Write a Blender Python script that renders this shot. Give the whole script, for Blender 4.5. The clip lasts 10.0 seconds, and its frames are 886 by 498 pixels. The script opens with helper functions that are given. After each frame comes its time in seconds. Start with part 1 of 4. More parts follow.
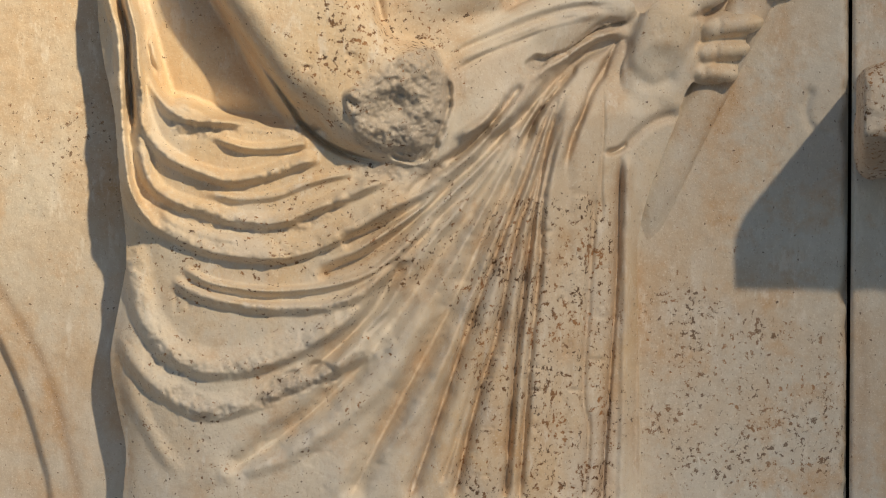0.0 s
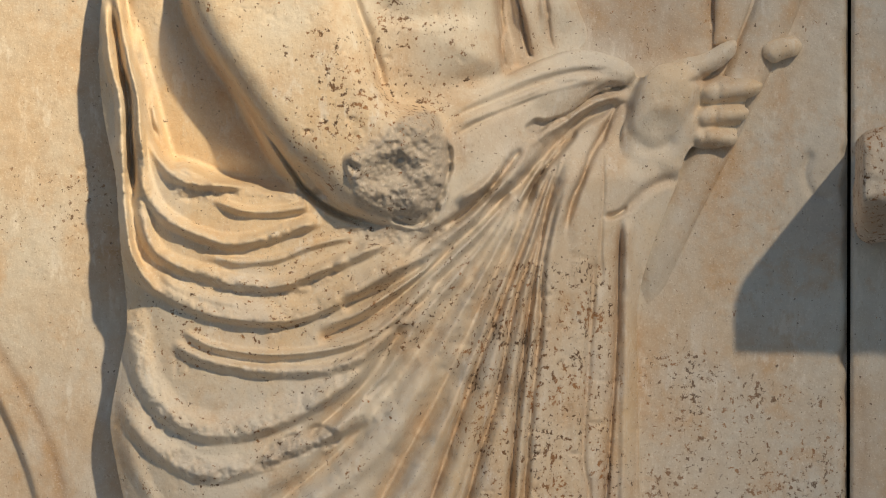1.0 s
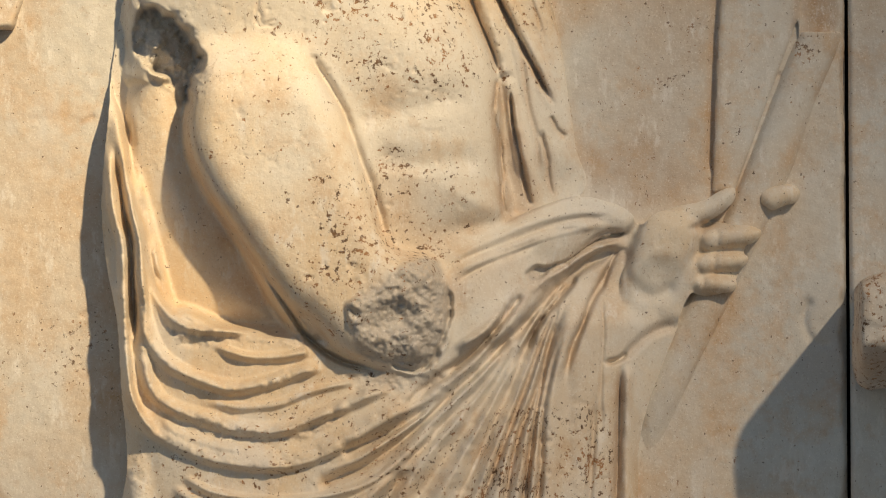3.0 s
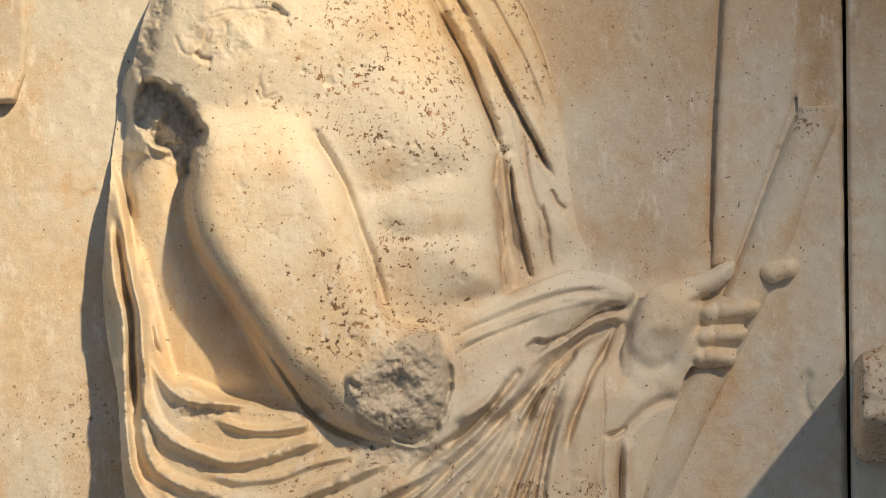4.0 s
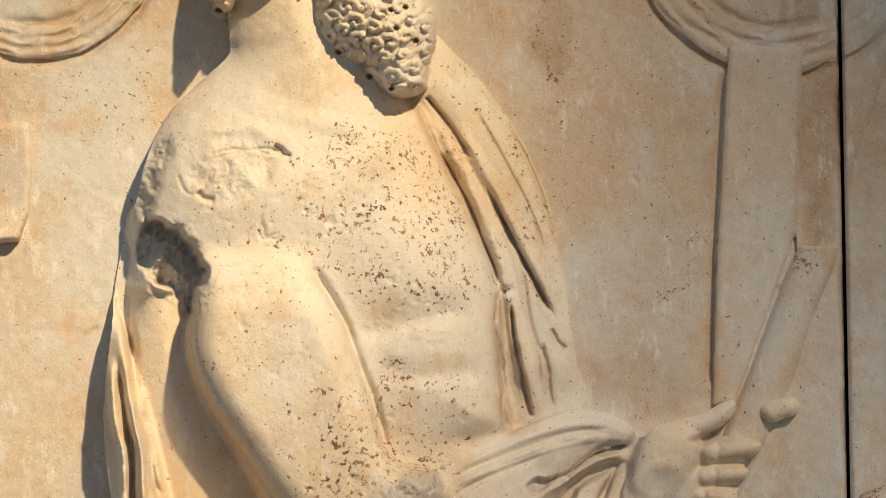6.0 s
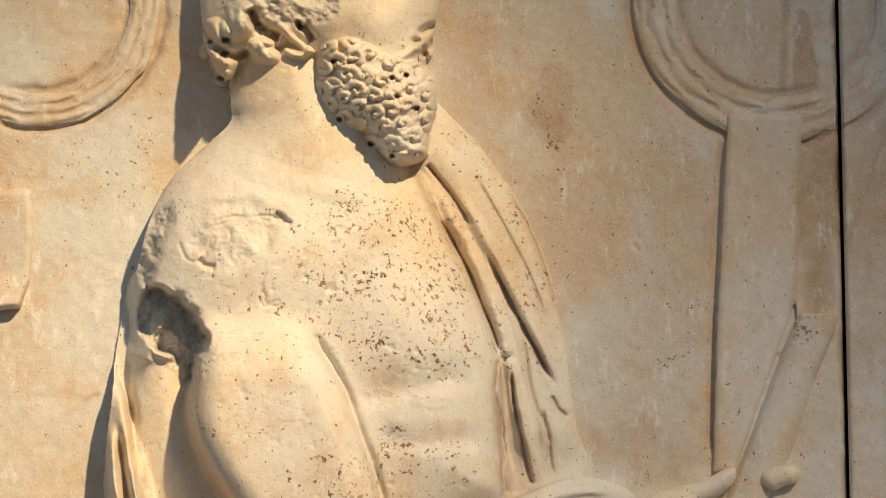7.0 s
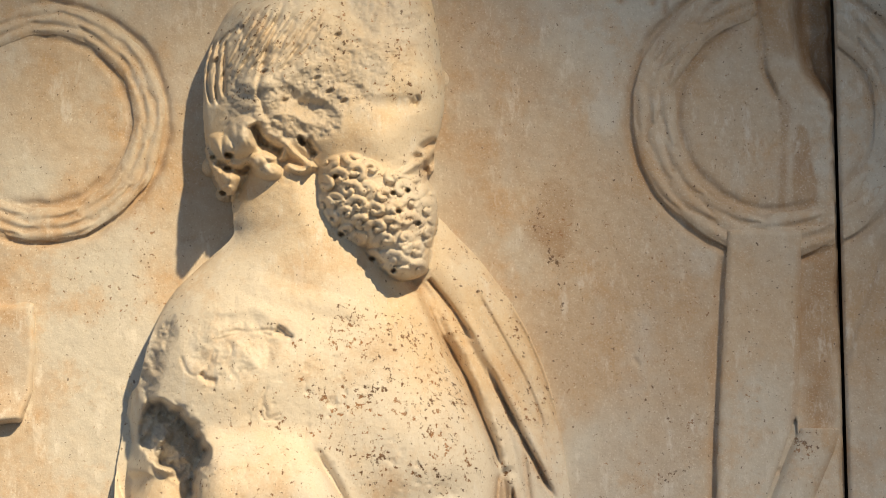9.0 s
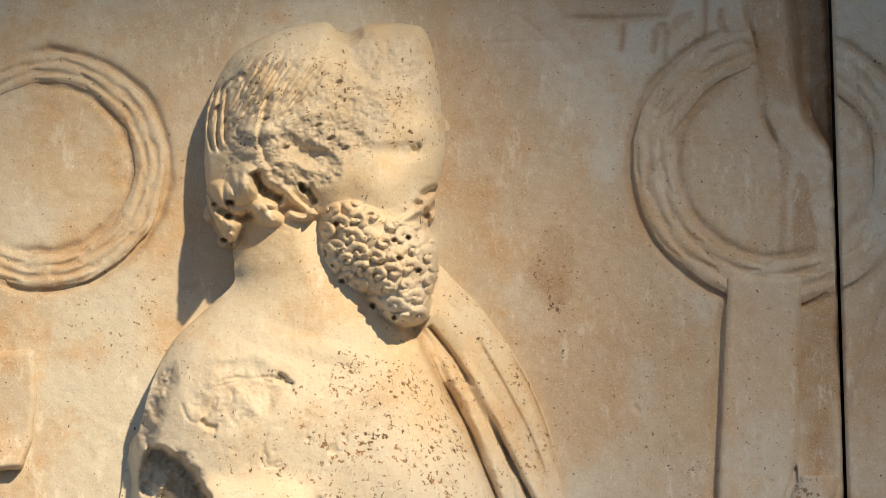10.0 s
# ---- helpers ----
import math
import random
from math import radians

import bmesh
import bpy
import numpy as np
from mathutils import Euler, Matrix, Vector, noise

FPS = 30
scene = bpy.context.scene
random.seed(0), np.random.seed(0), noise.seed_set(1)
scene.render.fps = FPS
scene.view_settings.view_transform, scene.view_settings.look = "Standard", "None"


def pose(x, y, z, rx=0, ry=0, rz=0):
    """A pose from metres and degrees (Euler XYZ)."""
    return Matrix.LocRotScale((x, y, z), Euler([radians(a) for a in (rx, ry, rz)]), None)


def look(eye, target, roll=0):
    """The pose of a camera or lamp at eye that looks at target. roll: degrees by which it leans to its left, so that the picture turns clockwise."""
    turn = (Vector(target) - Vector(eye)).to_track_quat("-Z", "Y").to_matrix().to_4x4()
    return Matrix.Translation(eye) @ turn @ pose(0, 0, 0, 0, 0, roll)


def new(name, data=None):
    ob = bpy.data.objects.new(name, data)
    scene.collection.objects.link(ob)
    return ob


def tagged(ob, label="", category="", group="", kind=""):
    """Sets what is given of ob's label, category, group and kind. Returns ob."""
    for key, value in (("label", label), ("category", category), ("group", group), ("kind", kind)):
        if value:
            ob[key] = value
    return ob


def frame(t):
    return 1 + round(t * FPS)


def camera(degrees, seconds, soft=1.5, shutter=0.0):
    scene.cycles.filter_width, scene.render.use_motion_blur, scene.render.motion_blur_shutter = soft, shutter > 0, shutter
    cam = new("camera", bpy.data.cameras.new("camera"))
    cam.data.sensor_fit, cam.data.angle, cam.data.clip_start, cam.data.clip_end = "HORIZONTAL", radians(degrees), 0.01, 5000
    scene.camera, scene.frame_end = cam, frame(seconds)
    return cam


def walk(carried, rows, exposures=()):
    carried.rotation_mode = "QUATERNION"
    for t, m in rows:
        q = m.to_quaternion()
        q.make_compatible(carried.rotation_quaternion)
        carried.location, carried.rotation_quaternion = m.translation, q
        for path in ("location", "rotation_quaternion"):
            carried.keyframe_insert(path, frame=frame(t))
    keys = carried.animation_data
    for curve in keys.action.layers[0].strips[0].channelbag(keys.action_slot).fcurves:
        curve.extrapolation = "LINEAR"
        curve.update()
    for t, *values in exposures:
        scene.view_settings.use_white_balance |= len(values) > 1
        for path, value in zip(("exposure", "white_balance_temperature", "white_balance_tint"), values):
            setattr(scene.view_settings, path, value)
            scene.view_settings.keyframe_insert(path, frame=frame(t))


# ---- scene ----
# A tripod camera with a long lens tilts up along a marble relief.
U = 0.00055          # metres to one unit of the carving's drawing grid, about a pixel of the camera's view
D = 2.31             # metres from the tripod to the face of the panels
EYE = 1.5
cam = camera(21.145, 10.0, soft=1.0)
ROWS = [
    (0.0, -0.0000, -0.0000, -3.000, -0.133, 0.000),
    (0.5, -0.0000, -0.0020, -2.264, -0.112, 0.003),
    (1.0, -0.0000, -0.0041, -1.462, -0.091, 0.006),
    (1.5, -0.0000, -0.0061, -0.671, -0.070, 0.009),
    (2.0, -0.0000, -0.0081, 0.283, -0.049, 0.011),
    (2.5, -0.0000, -0.0102, 1.185, -0.028, 0.014),
    (4.0, -0.0000, -0.0163, 3.817, 0.034, 0.023),
    (4.5, -0.0000, -0.0183, 4.714, 0.055, 0.026),
    (5.0, -0.0000, -0.0204, 5.592, 0.076, 0.028),
    (5.5, -0.0000, -0.0224, 6.356, 0.097, 0.031),
    (7.0, -0.0000, -0.0285, 8.762, 0.160, 0.040),
    (7.5, -0.0000, -0.0305, 9.479, 0.181, 0.043),
    (8.0, -0.0000, -0.0326, 10.224, 0.202, 0.045),
    (8.5, -0.0000, -0.0346, 10.881, 0.223, 0.048),
    (9.0, -0.0000, -0.0366, 11.491, 0.244, 0.051),
    (9.5, -0.0000, -0.0387, 12.026, 0.265, 0.054),
    (10.0, -0.0000, -0.0407, 12.607, 0.286, 0.057),
]
walk(cam, [(t, pose(x, y, EYE, 90 + pitch, -roll, yaw)) for t, x, y, pitch, roll, yaw in ROWS],
     exposures=[(0.0, -0.06), (5.0, -0.04), (10.0, 0.02)])

# ---- sky and floodlights ----
SPOT = Vector((4.3, -5.7, 7.9))       # two unseen lamps assumed on one mast, up on the right
world = bpy.data.worlds.new("sky")
scene.world = world
world.use_nodes = True
wn = world.node_tree.nodes
sky = wn.new("ShaderNodeTexSky")
sky.sky_type = "NISHITA"
sky.sun_disc = False
sky.sun_elevation = radians(50)
sky.sun_rotation = radians(20)
tone = wn.new("ShaderNodeMix")
tone.data_type, tone.blend_type = "RGBA", "MULTIPLY"
tone.inputs[0].default_value = 1.0
tone.inputs[7].default_value = (1.10, 0.98, 0.83, 1)
world.node_tree.links.new(sky.outputs[0], tone.inputs[6])
world.node_tree.links.new(tone.outputs[2], wn["Background"].inputs[0])
wn["Background"].inputs[1].default_value = 0.10


def floodlight(energy, colour, cone, aim):
    lamp = bpy.data.lights.new("floodlight_beam", "SPOT")
    lamp.energy, lamp.color = energy, colour
    lamp.spot_size, lamp.spot_blend, lamp.shadow_soft_size = radians(cone), 1.0, 0.15
    new("floodlight_beam", lamp).matrix_world = look(SPOT, aim)


# aims and cones are fitted to the brightness wanted on the carving
floodlight(4700, (1.0, 0.745, 0.39), 5.2, (-0.38, D, EYE + 0.29))     # narrow warm head on the breast
floodlight(3350, (1.0, 0.785, 0.535), 10.4, (-0.33, D, EYE - 0.28))    # wider, paler head, added to even out the brightness


# ---- materials ----
class Nodes:
    """Short hand for building one node material."""

    def __init__(self, name):
        self.mat = bpy.data.materials.new(name)
        self.mat.use_nodes = True
        self.tree = self.mat.node_tree
        self.shader = self.tree.nodes["Principled BSDF"]
        self.coord = self.tree.nodes.new("ShaderNodeTexCoord").outputs["Object"]

    def link(self, a, b):
        self.tree.links.new(a, b)

    def noise(self, scale, detail=4.0, rough=0.55, stretch=None, warp=0.0):
        n = self.tree.nodes.new("ShaderNodeTexNoise")
        n.inputs["Scale"].default_value, n.inputs["Detail"].default_value, n.inputs["Roughness"].default_value = scale, detail, rough
        n.inputs["Distortion"].default_value = warp
        src = self.coord
        if stretch:
            m = self.tree.nodes.new("ShaderNodeMapping")
            m.inputs["Scale"].default_value = stretch
            self.link(src, m.inputs["Vector"])
            src = m.outputs[0]
        self.link(src, n.inputs["Vector"])
        return n.outputs[0]

    def ramp(self, fac, *stops):
        r = self.tree.nodes.new("ShaderNodeValToRGB")
        e = r.color_ramp.elements
        while len(e) < len(stops):
            e.new(0.5)
        for k, (at, col) in zip(e, stops):
            k.position = at
            k.color = (*col, 1) if isinstance(col, tuple) else (col, col, col, 1)
        self.link(fac, r.inputs[0])
        return r.outputs[0]

    def math(self, op, a, b=0.5, clamp=False):
        n = self.tree.nodes.new("ShaderNodeMath")
        n.operation, n.use_clamp = op, clamp
        for k, v in enumerate((a, b)):
            if isinstance(v, (int, float)):
                n.inputs[k].default_value = v
            else:
                self.link(v, n.inputs[k])
        return n.outputs[0]

    def mix(self, fac, a, b, blend="MIX"):
        n = self.tree.nodes.new("ShaderNodeMix")
        n.data_type, n.blend_type = "RGBA", blend
        for k, v in ((0, fac), (6, a), (7, b)):
            if isinstance(v, (int, float)):
                n.inputs[k].default_value = v
            elif isinstance(v, tuple):
                n.inputs[k].default_value = (*v, 1)
            else:
                self.link(v, n.inputs[k])
        return n.outputs[2]

    def attr(self, name):
        n = self.tree.nodes.new("ShaderNodeAttribute")
        n.attribute_name = name
        return n.outputs["Fac"]

    def bump(self, height, strength, distance):
        n = self.tree.nodes.new("ShaderNodeBump")
        n.inputs["Strength"].default_value, n.inputs["Distance"].default_value = strength, distance
        self.link(height, n.inputs["Height"])
        self.link(n.outputs[0], self.shader.inputs["Normal"])

    def done(self, colour, roughness):
        s = self.shader.inputs
        if isinstance(colour, tuple):
            s["Base Color"].default_value = (*colour, 1)
        else:
            self.link(colour, s["Base Color"])
        if isinstance(roughness, (int, float)):
            s["Roughness"].default_value = roughness
        else:
            self.link(roughness, s["Roughness"])
        return self.mat


def marble(name, pale, cream, spots=0.5, blotch=0.5):
    """Weathered marble: cream patina, ochre runs with some shade painted in, brown lichen pits, grey fresh breaks."""
    n = Nodes(name)
    base = n.mix(n.ramp(n.noise(4.2, 6, 0.62), (0.41, 0.0), (0.60, 1.0)), pale, cream)
    base = n.mix(n.ramp(n.noise(17, 6, 0.68), (0.50, 0.0), (0.66, blotch)), base, (0.57, 0.37, 0.20))
    base = n.mix(n.ramp(n.noise(11, 6, 0.66, (1.0, 1.0, 0.6)), (0.51, 0.0), (0.64, blotch)), base, (0.66, 0.65, 0.63))
    base = n.mix(n.ramp(n.noise(90, 4, 0.6), (0.35, 0.0), (0.75, 0.3)), base, (0.80, 0.77, 0.70))
    # ochre runs, and groove shade painted in the same brown
    ochre = n.math("MULTIPLY", n.attr("stain_shade"), n.ramp(n.noise(40, 5, 0.6), (0.25, 0.35), (0.65, 1.0)), True)
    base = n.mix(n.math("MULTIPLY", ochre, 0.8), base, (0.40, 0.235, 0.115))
    # weathered grey of broken faces
    base = n.mix(n.math("MULTIPLY", n.attr("broken"), n.ramp(n.noise(130, 5, 0.7), (0.3, 0.45), (0.6, 1.0)), True), base, (0.47, 0.43, 0.385))
    scuff = n.math("MULTIPLY", n.ramp(n.noise(70, 5, 0.7, (1.0, 1.0, 0.35)), (0.56, 0.0), (0.66, 0.5)), n.ramp(n.noise(9, 3), (0.42, 0.0), (0.56, 1.0)))
    base = n.mix(scuff, base, (0.83, 0.81, 0.78))
    # brown lichen pits, thick where the attribute says
    fine = n.noise(178, 4, 0.7)
    field = n.noise(24, 4, 0.65)
    many = n.math("ADD", n.math("MULTIPLY", n.attr("lichen"), 0.094), n.math("MULTIPLY", n.math("SUBTRACT", field, 0.5), 0.27))
    lich = n.ramp(n.math("ADD", fine, many), (0.674, 0.0), (0.71, 1.0))
    base = n.mix(n.math("MULTIPLY", lich, spots), base, n.mix(n.ramp(n.noise(30, 2), (0.4, 0.0), (0.6, 1.0)), (0.11, 0.058, 0.03), (0.36, 0.185, 0.08)))
    # fine crystal sparkle and pin-prick pores
    base = n.mix(n.ramp(n.noise(520, 3, 0.7), (0.56, 0.0), (0.70, 0.55)), base, (0.86, 0.83, 0.78))
    base = n.mix(n.ramp(n.noise(430, 3, 0.7, (1.0, 1.0, 0.6)), (0.60, 0.0), (0.70, 0.45)), base, (0.36, 0.26, 0.17))
    # sparse black specks
    base = n.mix(n.ramp(n.noise(210, 2, 0.5), (0.71, 0.0), (0.74, 0.8)), base, (0.10, 0.06, 0.04))
    grain = n.math("ADD", n.math("MULTIPLY", n.noise(320, 3, 0.6), 0.3), n.math("MULTIPLY", n.noise(75, 5, 0.7), 0.75))
    grain = n.math("SUBTRACT", grain, n.math("MULTIPLY", lich, 0.5))
    n.bump(grain, 0.48, 0.0026)
    n.shader.inputs["Specular IOR Level"].default_value = 0.35
    return n.done(base, n.ramp(n.noise(45, 4), (0.3, 0.5), (0.7, 0.72)))


MARBLE = marble("marble_figure", (0.72, 0.67, 0.59), (0.72, 0.57, 0.39), 0.95, 0.55)
PANEL = marble("marble_panel", (0.61, 0.59, 0.55), (0.59, 0.47, 0.35), 0.8, 0.7)


def plain_stone(name, a, b, scale):
    n = Nodes(name)
    n.bump(n.noise(scale * 6, 5, 0.6), 0.4, 0.01)
    return n.done(n.mix(n.ramp(n.noise(scale, 6, 0.6), (0.3, 0.0), (0.7, 1.0)), a, b), 0.8)


GRAVEL = plain_stone("pale_gravel", (0.34, 0.30, 0.25), (0.46, 0.41, 0.34), 9)
MORTAR = plain_stone("dark_backing", (0.05, 0.04, 0.035), (0.09, 0.075, 0.06), 30)


# ---- drawing the carving ----
RNG = np.random.RandomState(7)
LATTICE = RNG.rand(257, 257)


def value_noise(x, z):
    xi, zi = np.floor(x).astype(int), np.floor(z).astype(int)
    fx, fz = x - xi, z - zi
    fx, fz = fx * fx * (3 - 2 * fx), fz * fz * (3 - 2 * fz)
    a, b, c, d = xi % 256, zi % 256, (xi + 1) % 256, (zi + 1) % 256
    return (LATTICE[a, b] * (1 - fx) + LATTICE[c, b] * fx) * (1 - fz) + (LATTICE[a, d] * (1 - fx) + LATTICE[c, d] * fx) * fz


def fbm(x, z, size, octaves=4, shift=0.0):
    out, amp, total = 0.0, 1.0, 0.0
    for k in range(octaves):
        out = out + amp * value_noise(x / size + 17.3 * k + shift, z / size + 9.1 * k + shift)
        total, amp, size = total + amp, amp * 0.55, size / 2.03
    return out / total - 0.5


def smooth(t):
    t = np.clip(t, 0, 1)
    return t * t * (3 - 2 * t)


def spline(pts, closed=False, steps=6):
    """A smooth curve through the points."""
    p = np.array(pts, float)
    p = np.concatenate([p[-1:], p, p[:2]]) if closed else np.concatenate([2 * p[:1] - p[1:2], p, 2 * p[-1:] - p[-2:-1]])
    t = (np.arange(steps) / steps)[:, None]
    out = []
    for a, b, c, d in zip(p, p[1:], p[2:], p[3:]):
        out.append(0.5 * (2 * b + (c - a) * t + (2 * a - 5 * b + 4 * c - d) * t**2 + (3 * b - a - 3 * c + d) * t**3))
    out = np.concatenate(out)
    return out if closed else np.concatenate([out, p[-2:-1]])


class Relief:
    """A piece of carving as heights over the panel's drawing grid, from which one mesh is made."""

    def __init__(self, x0, x1, z0, z1, step):
        self.step = step
        self.xs, self.zs = np.arange(x0, x1 + 1, step, float), np.arange(z0, z1 + 1, step, float)
        self.X, self.Z = np.meshgrid(self.xs, self.zs)
        self.H = np.zeros_like(self.X)
        self.stain_shade, self.broken, self.lichen = (np.zeros_like(self.X) for _ in range(3))

    def window(self, pts, margin):
        (x0, z0), (x1, z1) = pts.min(0) - margin, pts.max(0) + margin
        i, j = np.searchsorted(self.xs, (x0, x1))
        k, m = np.searchsorted(self.zs, (z0, z1))
        return (slice(max(k - 1, 0), m + 1), slice(max(i - 1, 0), j + 1))

    def near(self, curve, w, closed=False):
        """Distance from the curve, place along it (0 to 1), and which side (1: above a curve drawn to the right)."""
        x, z = self.X[w], self.Z[w]
        ends = np.concatenate([curve, curve[:1]]) if closed else curve
        best, along, side = np.full(x.shape, 1e9), np.zeros(x.shape), np.ones(x.shape)
        lengths = np.hypot(*np.diff(ends, axis=0).T)
        run, whole = 0.0, lengths.sum()
        for (ax, az), (bx, bz), ln in zip(ends, ends[1:], lengths):
            if ln < 1e-6:
                continue
            ux, uz = (bx - ax) / ln, (bz - az) / ln
            s = np.clip((x - ax) * ux + (z - az) * uz, 0, ln)
            d = (x - ax - s * ux) ** 2 + (z - az - s * uz) ** 2
            hit = d < best
            best = np.where(hit, d, best)
            along = np.where(hit, (run + s) / whole, along)
            side = np.where(hit, np.sign(ux * (z - az) - uz * (x - ax)), side)
            run += ln
        return np.sqrt(best), along, side

    def inside(self, curve, w):
        x, z = self.X[w], self.Z[w]
        within = np.zeros(x.shape, bool)
        for (ax, az), (bx, bz) in zip(curve, np.roll(curve, -1, 0)):
            if az != bz:
                within ^= ((az > z) != (bz > z)) & (x < (bx - ax) * (z - az) / (bz - az) + ax)
        return within

    def area(self, pts, margin=4, sharp=False):
        curve = np.array(pts, float) if sharp else spline(pts, True)
        w = self.window(curve, margin)
        d, _, _ = self.near(curve, w, True)
        return w, np.where(self.inside(curve, w), d, -d)

    def mass(self, pts, width, height, base=0.0, soft=14.0, fade=None, power=0.5, sharp=False):
        """A rounded mass with that outline: base high at its edge, base + height from width inward; melts into what is there."""
        w, d = self.area(pts, sharp=sharp)
        t = 1 - np.clip(d / width, 0, 1)
        top = base + height * np.clip(1 - t * t, 0, 1) ** power
        if fade:
            top = top * smooth((fade[0] - self.Z[w]) / (fade[0] - fade[1]))
        old = self.H[w]
        k = np.clip(0.5 + 0.5 * (top - old) / soft, 0, 1)
        melt = old * (1 - k) + top * k + soft * k * (1 - k) * (old > 1)
        self.H[w] = np.where(d > 0, np.maximum(old, melt), old)

    def ends(self, along, taper):
        return smooth(along / max(taper[0], 1e-3)) * smooth((1 - along) / max(taper[1], 1e-3))

    def fold(self, pts, height, above, below, taper=(0.15, 0.15), wobble=0.0):
        """A cloth fold along a curve, gentle on one side and steep on the other."""
        curve = spline(pts)
        w = self.window(curve, max(above, below) + 4)
        d, along, side = self.near(curve, w)
        if wobble:
            d = d + wobble * fbm(self.X[w], self.Z[w], 60, 3)
        reach = np.where(side > 0, above, below)
        shape = 0.5 + 0.5 * np.cos(np.pi * np.clip(np.abs(d) / reach, 0, 1))
        worn = 0.9 + 0.7 * fbm(self.X[w], self.Z[w], 55, 3, 4.0) - 0.5 * np.clip(fbm(self.X[w], self.Z[w], 30, 3, 7.0) - 0.1, 0, 1)
        crest = 11 * np.clip(fbm(self.X[w], self.Z[w], 18, 3, 9.0), -0.5, 0.15) * shape * smooth((height - 14) / 10)
        self.H[w] += np.where(self.H[w] > 0.5, (height * worn * shape + crest) * self.ends(along, taper), 0)

    def groove(self, pts, depth, width, taper=(0.15, 0.15), stain_shade=0.0, spread=3.0, wobble=0.12, everywhere=False):
        """A chiselled line, and a brown tint in it for stains and crevice shade."""
        curve = spline(pts)
        w = self.window(curve, width * spread + 8)
        d, along, _ = self.near(curve, w)
        x, z = self.X[w], self.Z[w]
        d = np.abs(d + width * wobble * 4 * fbm(x, z, 40, 3))
        on = np.ones_like(d) if everywhere else smooth((self.H[w] - 2) / 6)
        e = self.ends(along, taper)
        self.H[w] -= on * e * depth * np.exp(-((d / width) ** 2)) * (0.9 + 0.5 * fbm(along * 900, along * 0 + width, 90, 2))
        if stain_shade:
            self.stain_shade[w] = np.maximum(self.stain_shade[w], stain_shade * e * np.exp(-((d / (width * spread)) ** 2)))

    def bump(self, x, z, rx, rz, height, turn=0.0, power=1.6):
        w = self.window(np.array([[x, z]]), max(rx, rz) * 1.05)
        c, s = math.cos(turn), math.sin(turn)
        dx, dz = self.X[w] - x, self.Z[w] - z
        r = ((dx * c + dz * s) / rx) ** 2 + ((dz * c - dx * s) / rz) ** 2
        self.H[w] += height * np.clip(1 - r, 0, 1) ** power

    def wear(self, pts, shift, rough, size=26, edge=14, flat=None, broken=1.0, shift_by=None, rag=26):
        """A broken or worn patch: moved by shift (or levelled towards flat) and roughened."""
        w, d = self.area(pts, 30)
        x, z = self.X[w], self.Z[w]
        m = smooth((d + rag * fbm(x, z, 50, 3, 5.0)) / edge + 0.5) * (self.H[w] > 2)
        new_h = self.H[w] + shift if flat is None else self.H[w] * 0.15 + flat * 0.85
        if shift_by:
            new_h = new_h + shift_by[0] * (x - x.mean()) + shift_by[1] * (z - z.mean())
        rugged = fbm(x, z, size, 5, 2.0) * 2 * rough + rough * 0.7 * np.abs(fbm(x, z, size * 2.3, 3, 8.0)) * 2
        self.H[w] = self.H[w] * (1 - m) + (new_h + rugged) * m
        self.broken[w] = np.maximum(self.broken[w], m * broken)

    def lower(self, pts, top, edge=30):
        """Cut back to a lower level inside an outline."""
        w, d = self.area(pts, edge)
        m = smooth(d / edge + 0.3)
        self.H[w] = np.where(self.H[w] > top, self.H[w] * (1 - m) + (top + 0.12 * (self.H[w] - top)) * m, self.H[w])

    def tint(self, which, pts, amount, edge=40, rag=60):
        w, d = self.area(pts, edge + rag)
        m = amount * smooth((d + rag * 2 * fbm(self.X[w], self.Z[w], 90, 4, 3.0)) / edge + 0.5)
        which[w] = np.maximum(which[w], m)

    def soften(self, rounds=1):
        for _ in range(rounds):
            for axis in (0, 1):
                h = self.H
                a, b = np.roll(h, 1, axis), np.roll(h, -1, axis)
                self.H = 0.5 * h + 0.25 * (a + b)

    def relax(self, pts, rounds, feather=4):
        """Smooth the surface inside the outline's window without touching the silhouette; fades out over feather cells."""
        w = self.window(np.array(pts, float), 0)
        h, m = self.H[w].copy(), (self.H[w] > 1).astype(float)
        top, low = h * m, m.copy()
        for _ in range(rounds):
            for axis in (0, 1):
                top = 0.5 * top + 0.25 * (np.roll(top, 1, axis) + np.roll(top, -1, axis))
                low = 0.5 * low + 0.25 * (np.roll(low, 1, axis) + np.roll(low, -1, axis))
        down, across = [np.minimum(np.arange(n), np.arange(n)[::-1]) for n in m.shape]
        inner = m * np.outer(smooth((down - 3) / feather), smooth((across - 3) / feather))
        self.H[w] = h * (1 - inner) + inner * top / np.maximum(low, 1e-6)

    def build(self, name, material, parent=None, mask=None, skirt=8.0, lift=0.0):
        """One mesh of all the cells in the mask, with sides down to the panel. Raised points slide along rays to the
        camera's eye, so outlines fit its view.
        """
        ny, nx = self.X.shape
        keep = self.H > 1.0 if mask is None else mask
        cell = keep[:-1, :-1] & keep[1:, :-1] & keep[:-1, 1:] & keep[1:, 1:]
        used = np.zeros((ny, nx), bool)
        for a in (slice(0, -1), slice(1, None)):
            for b in (slice(0, -1), slice(1, None)):
                used[a, b] |= cell
        number = np.full((ny, nx), -1)
        number[used] = np.arange(used.sum())
        x, z, h = self.X[used], self.Z[used], self.H[used] + lift
        jj, ii = np.nonzero(cell)
        quads = np.stack([number[jj, ii], number[jj, ii + 1], number[jj + 1, ii + 1], number[jj + 1, ii]], 1)
